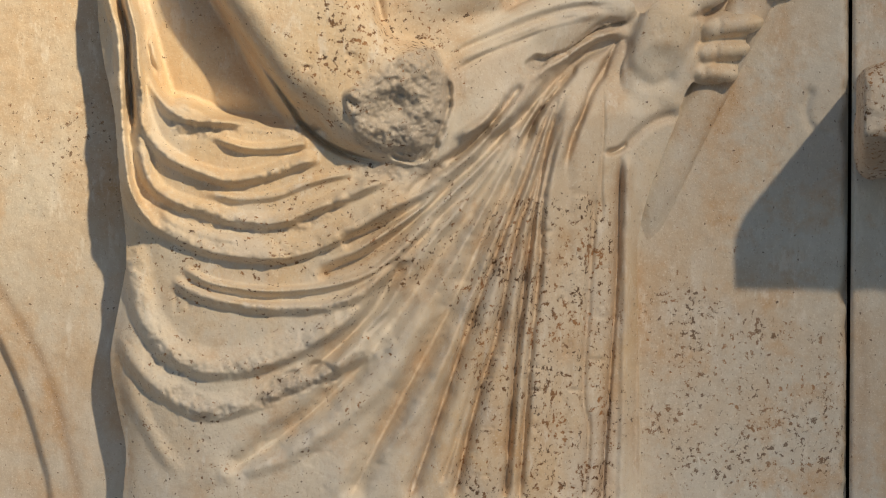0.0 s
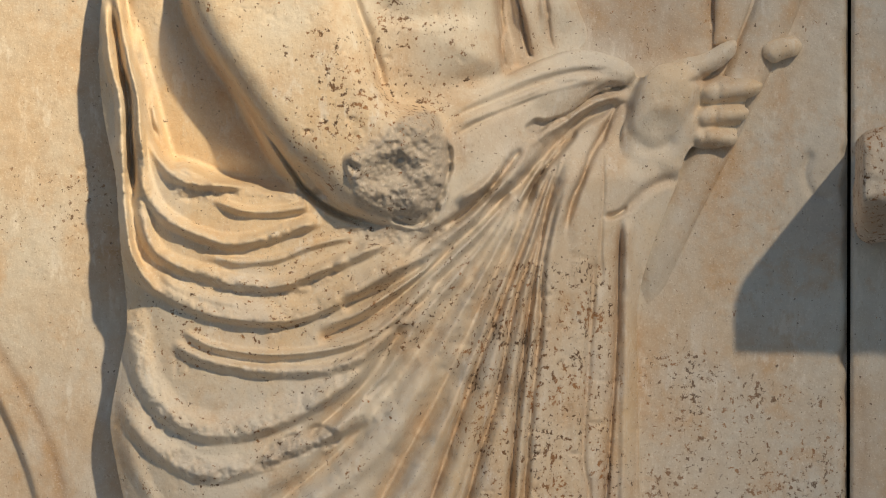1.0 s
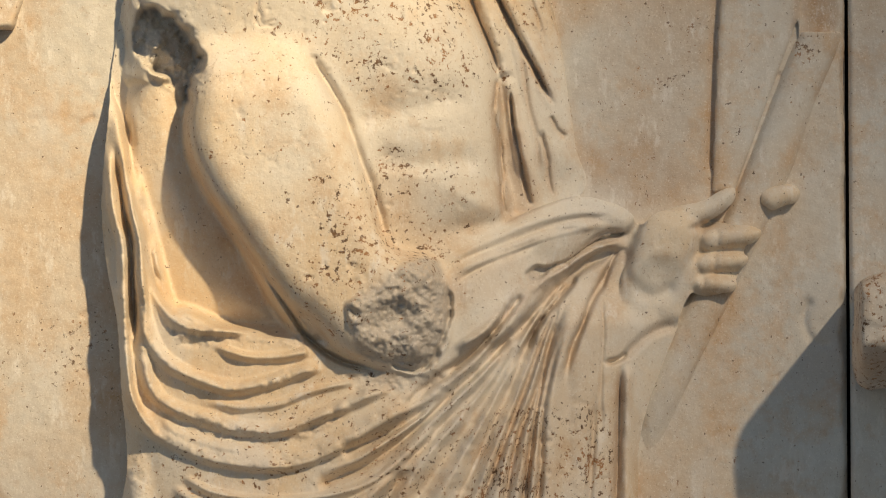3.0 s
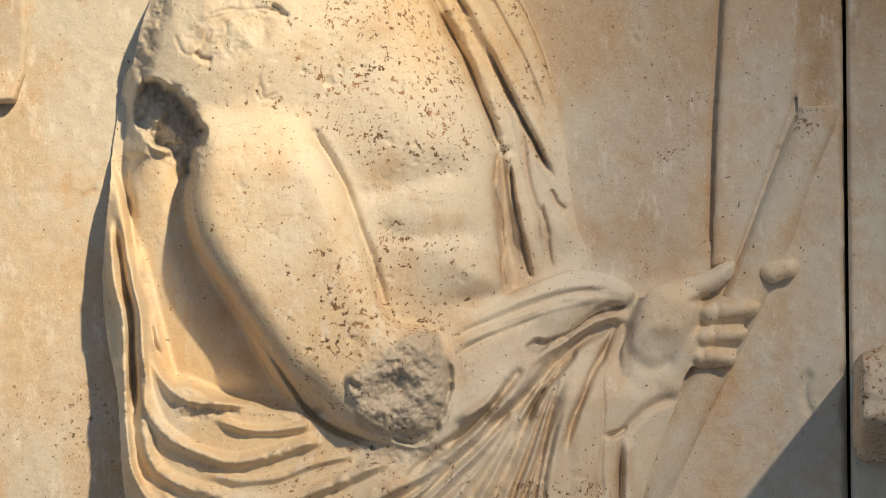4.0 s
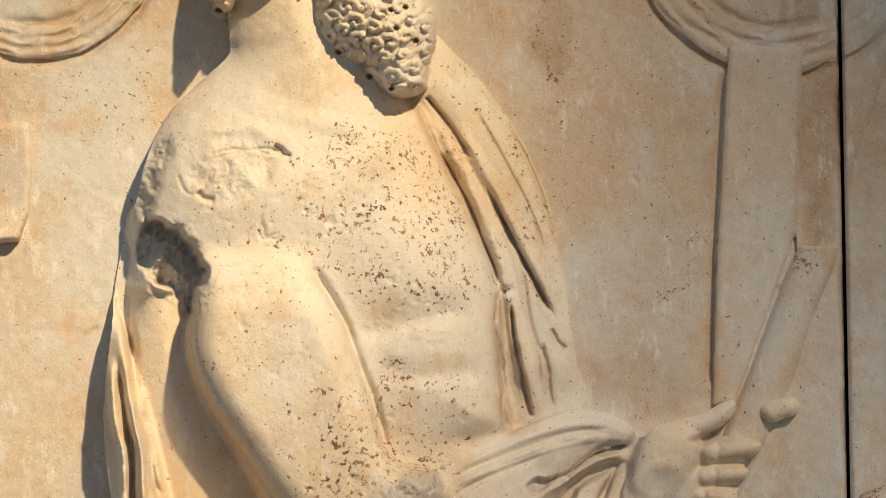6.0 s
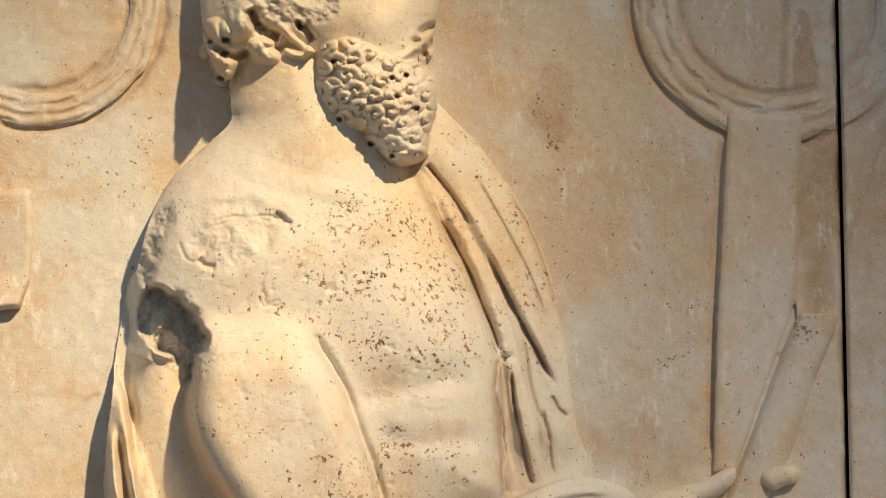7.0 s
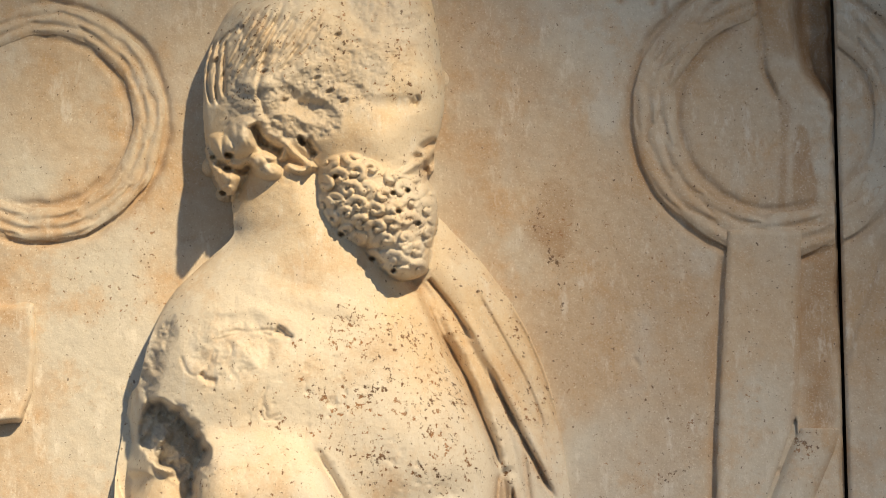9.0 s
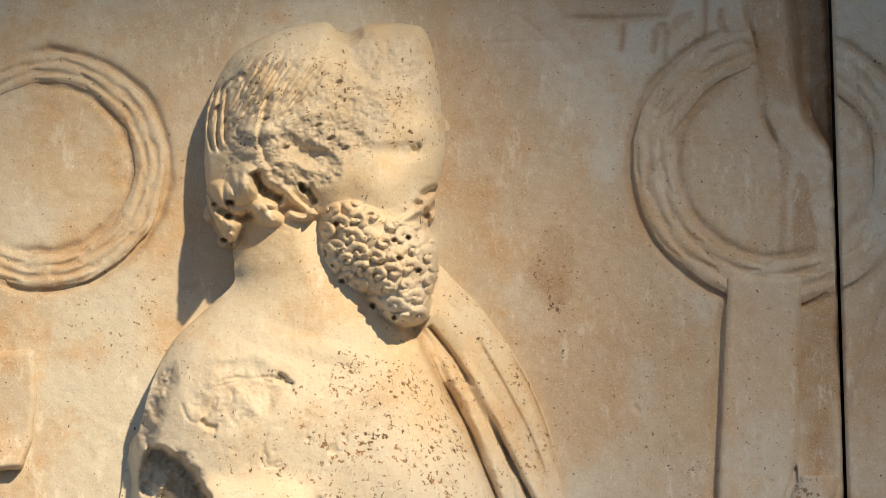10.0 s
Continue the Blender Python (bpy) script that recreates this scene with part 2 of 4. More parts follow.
        # sides: each border edge of the cells goes back to the panel
        edges = np.concatenate([quads[:, [0, 1]], quads[:, [1, 2]], quads[:, [2, 3]], quads[:, [3, 0]]])
        code = edges.min(1).astype(np.int64) * len(x) + edges.max(1)
        _, first, count = np.unique(code, return_index=True, return_counts=True)
        border = edges[first[count == 1]]
        rim = np.unique(border)
        back = np.full(len(x), -1)
        back[rim] = len(x) + np.arange(len(rim))
        sides = np.stack([border[:, 1], border[:, 0], back[border[:, 0]], back[border[:, 1]]], 1)
        for _ in range(6):
            total, many = np.zeros((len(x), 2)), np.zeros(len(x))
            for a, b in ((0, 1), (1, 0)):
                np.add.at(total, border[:, a], np.stack([x, z], 1)[border[:, b]])
                np.add.at(many, border[:, a], 1)
            x[rim] = 0.5 * x[rim] + 0.5 * total[rim, 0] / many[rim]
            z[rim] = 0.5 * z[rim] + 0.5 * total[rim, 1] / many[rim]
        x, z, h = np.r_[x, x[rim]], np.r_[z, z[rim]], np.r_[h, np.full(len(rim), -skirt)]
        # shrink about the eye's axis with height, to fit the camera's view
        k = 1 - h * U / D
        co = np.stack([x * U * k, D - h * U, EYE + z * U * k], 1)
        faces = np.concatenate([quads, sides])
        me = bpy.data.meshes.new(name)
        me.vertices.add(len(co))
        me.vertices.foreach_set("co", co.ravel().astype(np.float32))
        me.loops.add(faces.size)
        me.loops.foreach_set("vertex_index", faces.ravel().astype(np.int32))
        me.polygons.add(len(faces))
        me.polygons.foreach_set("loop_start", np.arange(0, faces.size, 4, dtype=np.int32))
        me.polygons.foreach_set("loop_total", np.full(len(faces), 4, np.int32))
        me.update(calc_edges=True)
        me.validate()
        me.polygons.foreach_set("use_smooth", np.r_[np.ones(len(quads), bool), np.zeros(len(sides), bool)])
        for key, field in (("stain_shade", self.stain_shade), ("broken", self.broken), ("lichen", self.lichen)):
            layer = me.attributes.new(key, "FLOAT", "POINT")
            values = field[used]
            layer.data.foreach_set("value", np.r_[values, values[rim]].astype(np.float32))
        me.materials.append(material)
        ob = new(name, me)
        if parent:
            ob.parent = parent
        return ob


def part(name, bm, material, parent=None, label=""):
    me = bpy.data.meshes.new(name)
    bm.to_mesh(me)
    bm.free()
    me.materials.append(material)
    ob = new(name, me)
    ob.parent = parent
    return tagged(ob, label)


def block(name, x0, x1, y0, y1, z0, z1, material, parent=None, label="", bevel=0.004):
    bm = bmesh.new()
    bmesh.ops.create_cube(bm, size=1.0)
    for v in bm.verts:
        v.co = Vector(((x0 + x1) / 2 + v.co.x * (x1 - x0), (y0 + y1) / 2 + v.co.y * (y1 - y0), (z0 + z1) / 2 + v.co.z * (z1 - z0)))
    bmesh.ops.bevel(bm, geom=bm.edges[:], offset=bevel, segments=2, affect="EDGES")
    return part(name, bm, material, parent, label)


# ---- the setting ----
# unseen pale ground, added to bounce light onto the carving
bm = bmesh.new()
bmesh.ops.create_grid(bm, x_segments=8, y_segments=8, size=400)
ground = tagged(part("ground", bm, GRAVEL), "unseen pale gravel ground added for bounce light in front of the marble frieze", "ground", kind="structure")
wall = tagged(block("wall_north", -3.0, 3.0, D + 0.06, D + 0.5, 0.0, 3.2, MORTAR), "dark rough wall behind the marble panels", "wall", kind="structure")
plinth = tagged(block("plinth", -3.0, 3.0, D - 0.25, D + 0.06, 0.0, EYE - 1000 * U - 0.002, PANEL), "long pale stone plinth under the marble panels", "plinth", kind="structure")

# unseen slab, added to hold sky light off the top of the panels
cornice = tagged(block("cornice", -3.0, 3.0, D - 0.5, D + 0.06, 3.0, 3.25, PANEL), "unseen pale stone slab added above the marble panels to shade their top", "cornice", kind="structure")

METAL = plain_stone("painted_steel", (0.10, 0.10, 0.10), (0.14, 0.14, 0.14), 12)


def rod(name, a, b, r, material, parent=None, sides=16):
    a, b = Vector(a), Vector(b)
    bm = bmesh.new()
    bmesh.ops.create_cone(bm, cap_ends=True, segments=sides, radius1=r, radius2=r, depth=(b - a).length,
                          matrix=Matrix.Translation((a + b) / 2) @ (b - a).to_track_quat("Z", "Y").to_matrix().to_4x4())
    return part(name, bm, material, parent)


# unseen mast and housing, added to hold the assumed lamps
mast = tagged(new("unseen_lamp_mast"), "unseen tall dark steel mast added to carry the assumed floodlight housing", "floodlight")
away = (SPOT - Vector((-0.33, D, EYE))).normalized()
rod("pole", (SPOT.x + away.x * 0.5, SPOT.y + away.y * 0.5, 0), SPOT + away * 0.5, 0.06, METAL, mast)
rod("housing", SPOT + away * 0.14, SPOT + away * 0.5, 0.16, METAL, mast, 24)

# ---- the panels ----
# main panel
main = Relief(-1500, 717, -1000, 1900, 4)
x, z = main.X, main.Z
main.H = 4 * fbm(x, z, 160, 4) + 2.2 * fbm(x, z, 20, 3)
edge = 717 - x - 13 * np.abs(fbm(x * 0 + 3, z, 60, 4)) * 2
main.H -= 26 * smooth((9 - edge) / 12)
# chipped corner where the panel's top breaks away
chip, inward = main.area([(644, 1509), (645, 1375), (649, 1275), (666, 1204), (709, 1153), (748, 1139), (760, 1510)], 30)
main.H[chip] -= 80 * smooth((inward + 10 * fbm(main.X[chip], main.Z[chip], 40, 3)) / 34 + 0.35)
# brown of the break, deepened to put the recess's shade into the colour
main.stain_shade[chip] = np.maximum(main.stain_shade[chip], 1.25 * smooth(inward / 20 + 0.5))
main.groove([(564, 1441), (574, 1352), (588, 1264), (594, 1198), (632, 1122)], 6, 4, (0.05, 0.2), stain_shade=0.5, spread=3, everywhere=True)
main.groove([(717, -221), (713, -281), (708, -341), (716, -422)], 9, 9, everywhere=True)
# chiselled outlines of the wreaths, tinted for brown stains and groove shade
for (cx, cz), radii, a0, a1 in (([(608, 1122)][0], (180, 271), 100, 300), ([(-750, 1104)][0], (160, 231), -120, 110)):
    for radius, deep in zip(radii, (7, 12)):
        turns = np.radians(np.linspace(a0, a1, 12)) + RNG.uniform(-0.02, 0.02, 12)
        main.groove([(cx + radius * math.cos(a), cz + radius * math.sin(a)) for a in turns], deep, 8, (0.1, 0.1), stain_shade=0.6, spread=2, wobble=0.5, everywhere=True)
# incised triangle and runs below a broken edge
main.groove([(62, 1354), (94, 1385), (123, 1414)], 2, 3, (0.02, 0.02), stain_shade=0.3, everywhere=True)
main.groove([(123, 1414), (160, 1383), (194, 1355)], 2, 3, (0.02, 0.02), stain_shade=0.3, everywhere=True)
main.groove([(60, 1354), (117, 1355), (209, 1359)], 2, 3, (0.02, 0.02), stain_shade=0.3, everywhere=True)
main.groove([(219, 1404), (283, 1402), (336, 1403), (379, 1406), (416, 1407)], 6, 5, (0.1, 0.1), stain_shade=0.9, spread=2, everywhere=True)
for drip in ([(328, 1400), (326, 1362), (319, 1333)], [(389, 1387), (387, 1357), (381, 1329)], [(389, 1387), (400, 1389), (411, 1391)], [(410, 1384), (407, 1351), (404, 1309)],
             [(483, 1452), (483, 1396), (480, 1347)], [(513, 1430), (515, 1391), (527, 1372), (557, 1367)], [(556, 1452), (562, 1408), (575, 1367), (585, 1319)],
             [(579, 1297), (581, 1252), (587, 1214), (603, 1181), (615, 1143)], [(643, 1453), (645, 1397), (653, 1374), (652, 1319)]):
    main.groove(drip, 5, 3.5, (0.1, 0.15), stain_shade=0.95, spread=2.2, wobble=0.6, everywhere=True)
# recess beside the ribbon, its shadow coloured in as a brown tint
main.groove([(504, 867), (494, 721), (484, 515), (477, 281)], 9, 9, (0.05, 0.05), stain_shade=0.55, spread=2, everywhere=True)
main.groove([(655, 69), (640, 29), (656, -11), (696, -21)], 9, 8, everywhere=True)
for k in range(26):
    a = np.array((RNG.uniform(-780, 690), RNG.uniform(-600, 1380)))
    b = a + RNG.uniform(-40, 40, 2)
    main.groove([tuple(a), tuple((a + b) / 2 + RNG.uniform(-6, 6, 2)), tuple(b)], 4, 3, stain_shade=0.5, wobble=1.0, everywhere=True)
# stains, and brown tints that dim the panel around the head
main.tint(main.stain_shade, [(617, 1152), (636, 1132), (632, 1078), (627, 949), (606, 949), (612, 1046)], 0.8, 8, 14)
main.tint(main.stain_shade, [(641, 1084), (666, 1098), (677, 1046), (683, 960), (675, 947), (635, 949)], 0.95, 8, 14)
main.tint(main.stain_shade, [(564, 1509), (650, 1509), (651, 1297), (643, 1236), (588, 1252), (585, 1319)], 0.75, 16, 20)
main.tint(main.stain_shade, [(209, 1507), (423, 1508), (417, 1407), (336, 1403), (219, 1405)], 0.75, 8, 10)
main.tint(main.stain_shade, [(421, 1407), (459, 1424), (455, 1396), (421, 1379)], 0.6, 8, 14)
# light falling off around the head, painted as a brown tint
main.tint(main.stain_shade, [(-166, 1505), (230, 1507), (176, 1218), (112, 1000), (29, 872), (-34, 968), (-25, 1217)], 0.42, 90, 90)
main.tint(main.stain_shade, [(-584, 1503), (-166, 1505), (-388, 1358), (-469, 1215), (-517, 1073), (-574, 1214)], 0.5, 60, 70)
main.tint(main.stain_shade, [(169, 990), (216, 985), (221, 921), (174, 921)], 0.6, 26, 70)
main.tint(main.stain_shade, [(148, 910), (221, 907), (210, 857), (163, 862)], 0.8, 26, 60)
main.tint(main.lichen, [(159, 1001), (226, 996), (220, 846), (153, 846)], 0.8, 50, 60)
main.tint(main.stain_shade, [(247, 352), (419, 352), (484, 271), (378, 220), (246, 250)], 0.5, 60, 60)
main.tint(main.stain_shade, [(177, 772), (480, 825), (481, 311), (257, 270), (217, 515)], 0.3, 120, 120)
main.tint(main.stain_shade, [(468, 711), (489, 711), (485, 638), (468, 638)], 0.7, 10, 10)
main.tint(main.stain_shade, [(646, 875), (714, 875), (708, 532), (637, 552)], 0.85, 20, 30)
main.tint(main.stain_shade, [(-854, 824), (-749, 772), (-742, 544), (-842, 502)], 0.35, 80, 80)
main.tint(main.stain_shade, [(-19, 1017), (64, 1017), (75, 901), (2, 890)], 0.35, 60, 60)
main.groove([(-815, -247), (-766, -328), (-717, -418), (-683, -519), (-650, -671)], 2, 8, (0.02, 0.02), stain_shade=0.75, spread=1.5, everywhere=True)
hollow, inward = main.area([(-846, -277), (-787, -386), (-748, -479), (-721, -570), (-700, -681), (-693, -987), (-997, -986), (-986, -277)], 30)
main.H[hollow] -= 18 * smooth(inward / 12 + 0.5) * (0.55 + 0.45 * smooth(1 - inward / 160))
main.tint(main.lichen, [(367, -280), (517, -341), (698, -402), (700, -644), (418, -664), (357, -482)], 1.0, 90, 120)
main.tint(main.lichen, [(249, 773), (464, 773), (469, 291), (257, 291)], 0.5, 90, 120)
main.tint(main.lichen, [(-782, 23), (-593, -8), (-595, -198), (-784, -157)], 0.5, 60, 90)
main.tint(main.lichen, [(-713, 847), (-549, 890), (-554, 732), (-709, 742)], 0.6, 60, 90)
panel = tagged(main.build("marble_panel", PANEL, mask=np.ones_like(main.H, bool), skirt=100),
               "cream weathered marble panel with carved figure, brown stains", "marble panel")


def wreath(cx, cz, inner, outer, x0, x1, z0, z1, parent, label, cut=None):
    """A carved wreath in low relief: flat overlapping leaves laid along a ring, worn and broken in places."""
    r = Relief(x0, x1, z0, z1, 2.5)
    dx, dz = r.X - cx, r.Z - cz
    rad, ang = np.hypot(dx, dz), np.arctan2(dz, dx)
    t = (rad - inner) / (outer - inner) + 0.2 * fbm(r.X, r.Z, 70, 3)
    ring = np.clip(1 - np.abs(2 * t - 1) ** 3, 0, 1) ** 0.5
    worn = smooth(0.75 + 2.2 * fbm(r.X, r.Z, 190, 2, 6.0))
    leaf = np.zeros_like(t)
    for lane, (count, lean) in enumerate(((11, 0.14), (13, -0.10), (10, 0.16))):
        mid = 0.2 + 0.3 * lane
        u = (ang / (2 * np.pi) * count + lane * 0.37 + lean * (t - mid) * 9) % 1.0
        blade = np.clip(1 - ((t - mid) / (0.21 * np.sqrt(np.clip(1 - u, 0.03, 1)))) ** 2, 0, 1)
        leaf = np.maximum(leaf, blade * (0.45 + 0.55 * u))
    r.H = np.where((t > 0) & (t < 1), ring * (1.2 + worn * (2.0 + 8.5 * leaf) + 5 * fbm(r.X, r.Z, 30, 3)), 0)
    if cut:
        w, d = r.area(cut)
        r.H[w] = np.where(d > 0, 0, r.H[w])
    r.soften(1)
    # browner between the leaves and along the inner edge, for contrast, plus random blotches
    r.stain_shade = 0.4 * (leaf < 0.12) * ring + 0.35 * np.exp(-(((t - 0.02) / 0.10) ** 2)) * smooth(0.5 + 3 * fbm(r.X, r.Z, 90, 2)) + 0.25 * smooth(fbm(r.X, r.Z, 120, 3) * 4)
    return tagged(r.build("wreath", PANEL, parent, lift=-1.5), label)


wreath(*(608, 1122), 182, 268, 300, 712, 620, 1460, panel, "low carved marble wreath cut by the panel joint",
       cut=[(565, 1509), (574, 1352), (592, 1275), (645, 1214), (717, 1157), (769, 1144), (782, 1510)])
wreath(*(-750, 1104), 163, 228, -1000, -420, 740, 1420, panel, "low carved marble wreath")

band = Relief(460, 712, 150, 960, 3)
band.mass([(514, 908), (653, 909), (636, 499)] + [(631, 556), (519, 251), (477, 251), (488, 515)], 14, 10, 4, sharp=True)
band.H += np.where(band.H > 1, 2.5 * fbm(band.X, band.Z, 50, 3), 0)
band.groove([(649, 896), (639, 686), (626, 499)], 3, 5, stain_shade=0.7, spread=2)
band.build("ribbon", PANEL, panel)
staff = Relief(260, 716, -360, 540, 2)
staff.mass([(705, 587), (708, 521), (663, 413), (612, 271)] + [(501, 40), (441, -80), (381, -210), (352, -300), (346, -210), (351, -110), (431, 60)] + [(524, 266), (582, 413), (650, 567)], 38, 22, 1.2, fade=([(-786, -298)][0][1], [(-783, -77)][0][1]), power=0.7)
staff.H += np.where(staff.H > 1, 3 * fbm(staff.X, staff.Z, 50, 3), 0)
staff.tint(staff.stain_shade, [(663, 413), (703, 515), (707, 475), (620, 271)], 0.6, 16, 10)
staff.tint(staff.lichen, [(624, 536), (676, 577), (685, 515), (634, 485)], 1.2, 16, 20)
staff.soften(1)
staff.build("staff", PANEL, panel, lift=-4)
left = Relief(-960, -690, 540, 860, 3)
left.mass([(-875, 760), (-755, 763), (-748, 679), (-752, 596), (-768, 545), (-864, 538)], 12, 12, 4, sharp=True)
left.H += np.where(left.H > 1, 3 * fbm(left.X, left.Z, 60, 3), 0)
left.H *= 1 + 2.2 * smooth(([(-805, 576)][0][1] - left.Z + 40) / 90)
left.soften(1)
left.tint(left.stain_shade, [(-853, 741), (-761, 742), (-764, 576), (-846, 575)], 0.4, 30, 40)
left.build("raised_block", PANEL, panel)
# the next panel beyond the open joint, with the root of a broken-off projection
side = Relief(722, 1500, -1000, 1900, 4)
x, z = side.X, side.Z
side.H = 3 * fbm(x, z, 160, 4, 4.0) + 1.6 * fbm(x, z, 18, 3, 4.0)
side.H -= 14 * smooth((7 - (x - 722) - 6 * np.abs(fbm(x * 0, z, 50, 3))) / 9)
cx, cz = [(608, 1122)][0]
for radius, deep in ((180, 6), (271, 9)):
    side.groove([(cx + radius * math.cos(a), cz + radius * math.sin(a)) for a in np.radians(np.linspace(-75, 75, 9))], deep, 7, (0.1, 0.1), stain_shade=0.5, spread=2, everywhere=True)
side.groove([(812, 918), (768, 791), (734, 697), (721, 624)], 6, 7, stain_shade=0.4, everywhere=True)
side.groove([(730, -301), (743, -422), (739, -583), (738, -685)], 1, 9, stain_shade=0.5, spread=2, everywhere=True)
side.tint(side.stain_shade, [(730, 773), (801, 825), (794, 495), (724, 434)], 0.5, 80, 80)
panel_b = tagged(side.build("marble_panel", PANEL, mask=np.ones_like(side.H, bool), skirt=100),
                 "cream weathered marble panel with a broken projecting stump", "marble panel")
wreath(*(608, 1122), 182, 268, 726, 900, 620, 1460, panel_b, "low carved marble wreath cut by the panel joint")
stump = Relief(726, 1300, -120, 240, 4)
stump.mass([(728, 49), (734, 91), (775, 111), (854, 122), (1014, 128), (1174, 98), (1176, -112), (976, -99), (816, -95), (732, -89)], 30, 50, 170)
rise = smooth((stump.Z - [(732, -91)][0][1]) / 80)
stump.H += np.where(stump.H > 1, 120 * rise * smooth((stump.X - 726) / 20) + 22 * fbm(stump.X, stump.Z, 60, 5), 0)
stump.broken += 0.6 + 0.6 * fbm(stump.X, stump.Z, 50, 4)
stump.stain_shade += np.clip(0.45 + 2.2 * fbm(stump.X, stump.Z, 70, 4, 2.0), 0, 1)
stump.lichen += 1.1
tagged(stump.build("stump", MARBLE, panel_b), "rough broken marble stump")

# ---- the figure ----
fig = Relief(-640, 660, -760, 1424, 2)
# mantle and lower body
fig.mass([(-557, 616), (-591, 493), (-599, 391), (-607, 310), (-610, 218)] + [(-601, 122), (-582, 22), (-573, -108), (-565, -178), (-564, -248), (-581, -338), (-593, -419), (-579, -510), (-567, -580), (-573, -682)]
         + [(-560, -800), (352, -800)] + [(353, -684), (349, -481), (347, -340), (346, -210), (366, -120), (398, -35), (420, 30), (406, 109), (366, 169)]
         + [(347, 198), (115, 210), (-188, 310), (-464, 514)], 210, 95, 62)
# low mantle over the far shoulder
fig.mass([(-29, 925), (13, 898), (75, 830), (137, 736), (183, 632), (208, 529)] + [(225, 413), (237, 331), (249, 252), (115, 189), (75, 412), (-27, 720), (-89, 824)], 110, 44, 2)
# trunk and neck
fig.mass([(-387, 1073), (-396, 934), (-395, 891), (-443, 843), (-504, 780), (-541, 701), (-560, 618)] + [(-575, 585), (-580, 513), (-559, 460), (-493, 426), (-411, 310), (-308, 148), (-247, 28)]
         + [(-183, -41), (-84, -41), (-4, -19)] + [(14, 134), (115, 205), (101, 311), (97, 443), (61, 555), (14, 656), (-43, 782)] + [(-70, 798), (-102, 893), (-155, 999), (-240, 1096)], 170, 105, 60)
# flank behind the arm lies deeper
fig.lower([(-583, 442), (-463, 432), (-369, 189), (-267, 8)] + [(-203, -9), (-363, 8), (-453, 42)] + [(-488, 58), (-529, 209), (-567, 350)], 34, 14)
fig.mass([(-577, 585), (-526, 596), (-464, 514), (-442, 371), (-418, 269), (-348, 148), (-267, 18)] + [(-223, -7), (-363, 8), (-453, 32)] + [(-486, 73), (-527, 214), (-567, 360)], 80, 58, 28, 40)
# upper arm
fig.mass([(-496, 585), (-455, 473), (-459, 350), (-431, 269), (-369, 174), (-287, 58)] + [(-243, 26), (-183, -35), (-124, -53), (-44, -69), (4, -19), (14, 51), (-13, 132)]
         + [(-86, 154), (-111, 199), (-146, 300), (-177, 391), (-225, 483), (-312, 586), (-405, 627)], 56, 84, 146, 14, fade=([(-805, 750)][0][1], [(-798, 411)][0][1]))
# the drapery flattens out towards the staff
fig.H *= 1 - 0.55 * smooth((fig.X - 60) / 330) * smooth((330 - fig.Z) / 80)
fig.relax([(-640, -760), (660, 1424)], 15)
# the shoulder runs smoothly into the arm, the arm lies softly against the ribs
for _ in range(2):
    fig.relax([(-440, 380), (-130, 690)], 60, 60)
    fig.relax([(-270, 150), (-60, 540)], 40, 44)
solid = fig.H > 1
# crevice along the arm's edge, its dark line partly coloured in
fig.groove([(-460, 360), (-453, 325), (-435, 282), (-402, 224), (-357, 161), (-311, 96), (-271, 36), (-241, -7), (-196, -41), (-146, -59), (-95, -69)], 30, 5, (0.15, 0.1), stain_shade=0.35, spread=1.4, wobble=0.1)
fig.groove([(-402, 868), (-463, 827), (-516, 766), (-551, 691), (-567, 618), (-573, 546)], 13, 4, (0.15, 0.2), stain_shade=0.3, wobble=0.4)
# breast, ribs and belly
fig.fold([(-168, 383), (-98, 397), (-16, 415), (75, 422)], -9, 60, 36, (0.3, 0.3))
fig.fold([(-128, 310), (-47, 305), (75, 311)], -8, 40, 30)
fig.bump(*(-68, 514), 190, 150, 16, 0.3)
fig.bump(*(-354, 658), 210, 150, 22)
fig.groove([(-251, 514), (-230, 483), (-204, 442), (-177, 391), (-148, 310), (-119, 229), (-107, 169)], 22, 9, (0.15, 0.05), stain_shade=0.25, spread=1.2)
fig.groove([(-314, 720), (-293, 709), (-278, 701)], 12, 5, wobble=0.8)
fig.groove([(-451, 637), (-435, 625), (-415, 620)], 10, 5, stain_shade=0.5, wobble=0.8)
fig.fold([(-380, 812), (-297, 786), (-214, 763), (-131, 745)], 4, 30, 30)
for crack in ([(-436, 694), (-400, 707), (-364, 713), (-323, 711), (-277, 703)], [(-501, 738), (-523, 692), (-527, 656), (-510, 628)], [(-419, 684), (-429, 656), (-445, 632), (-450, 624)],
              [(-323, 620), (-333, 589), (-326, 553), (-292, 559)], [(-395, 697), (-392, 671), (-409, 646)], [(-486, 671), (-471, 638), (-450, 628)], [(-246, 548), (-256, 513), (-235, 485)]):
    fig.groove(crack, 3, 3.5, (0.2, 0.2), stain_shade=0.2, wobble=1.2)
# mantle edge down the breast
fig.fold([(-40, 791), (8, 715), (52, 633), (95, 525), (115, 443), (141, 331), (161, 230)], 22, 20, 22, (0.1, 0.1))
fig.fold([(14, 772), (75, 669), (131, 566), (176, 474), (202, 392)], 14, 18, 22, (0.15, 0.2))
fig.groove([(-55, 797), (-19, 725), (18, 660), (42, 615), (65, 555), (88, 502), (101, 461)], 20, 4, (0.02, 0.1), stain_shade=0.55, spread=2, wobble=0.3)
fig.groove([(-35, 812), (3, 766), (30, 726), (52, 693)], 16, 4, (0.02, 0.2), stain_shade=0.5, spread=2, wobble=0.3)
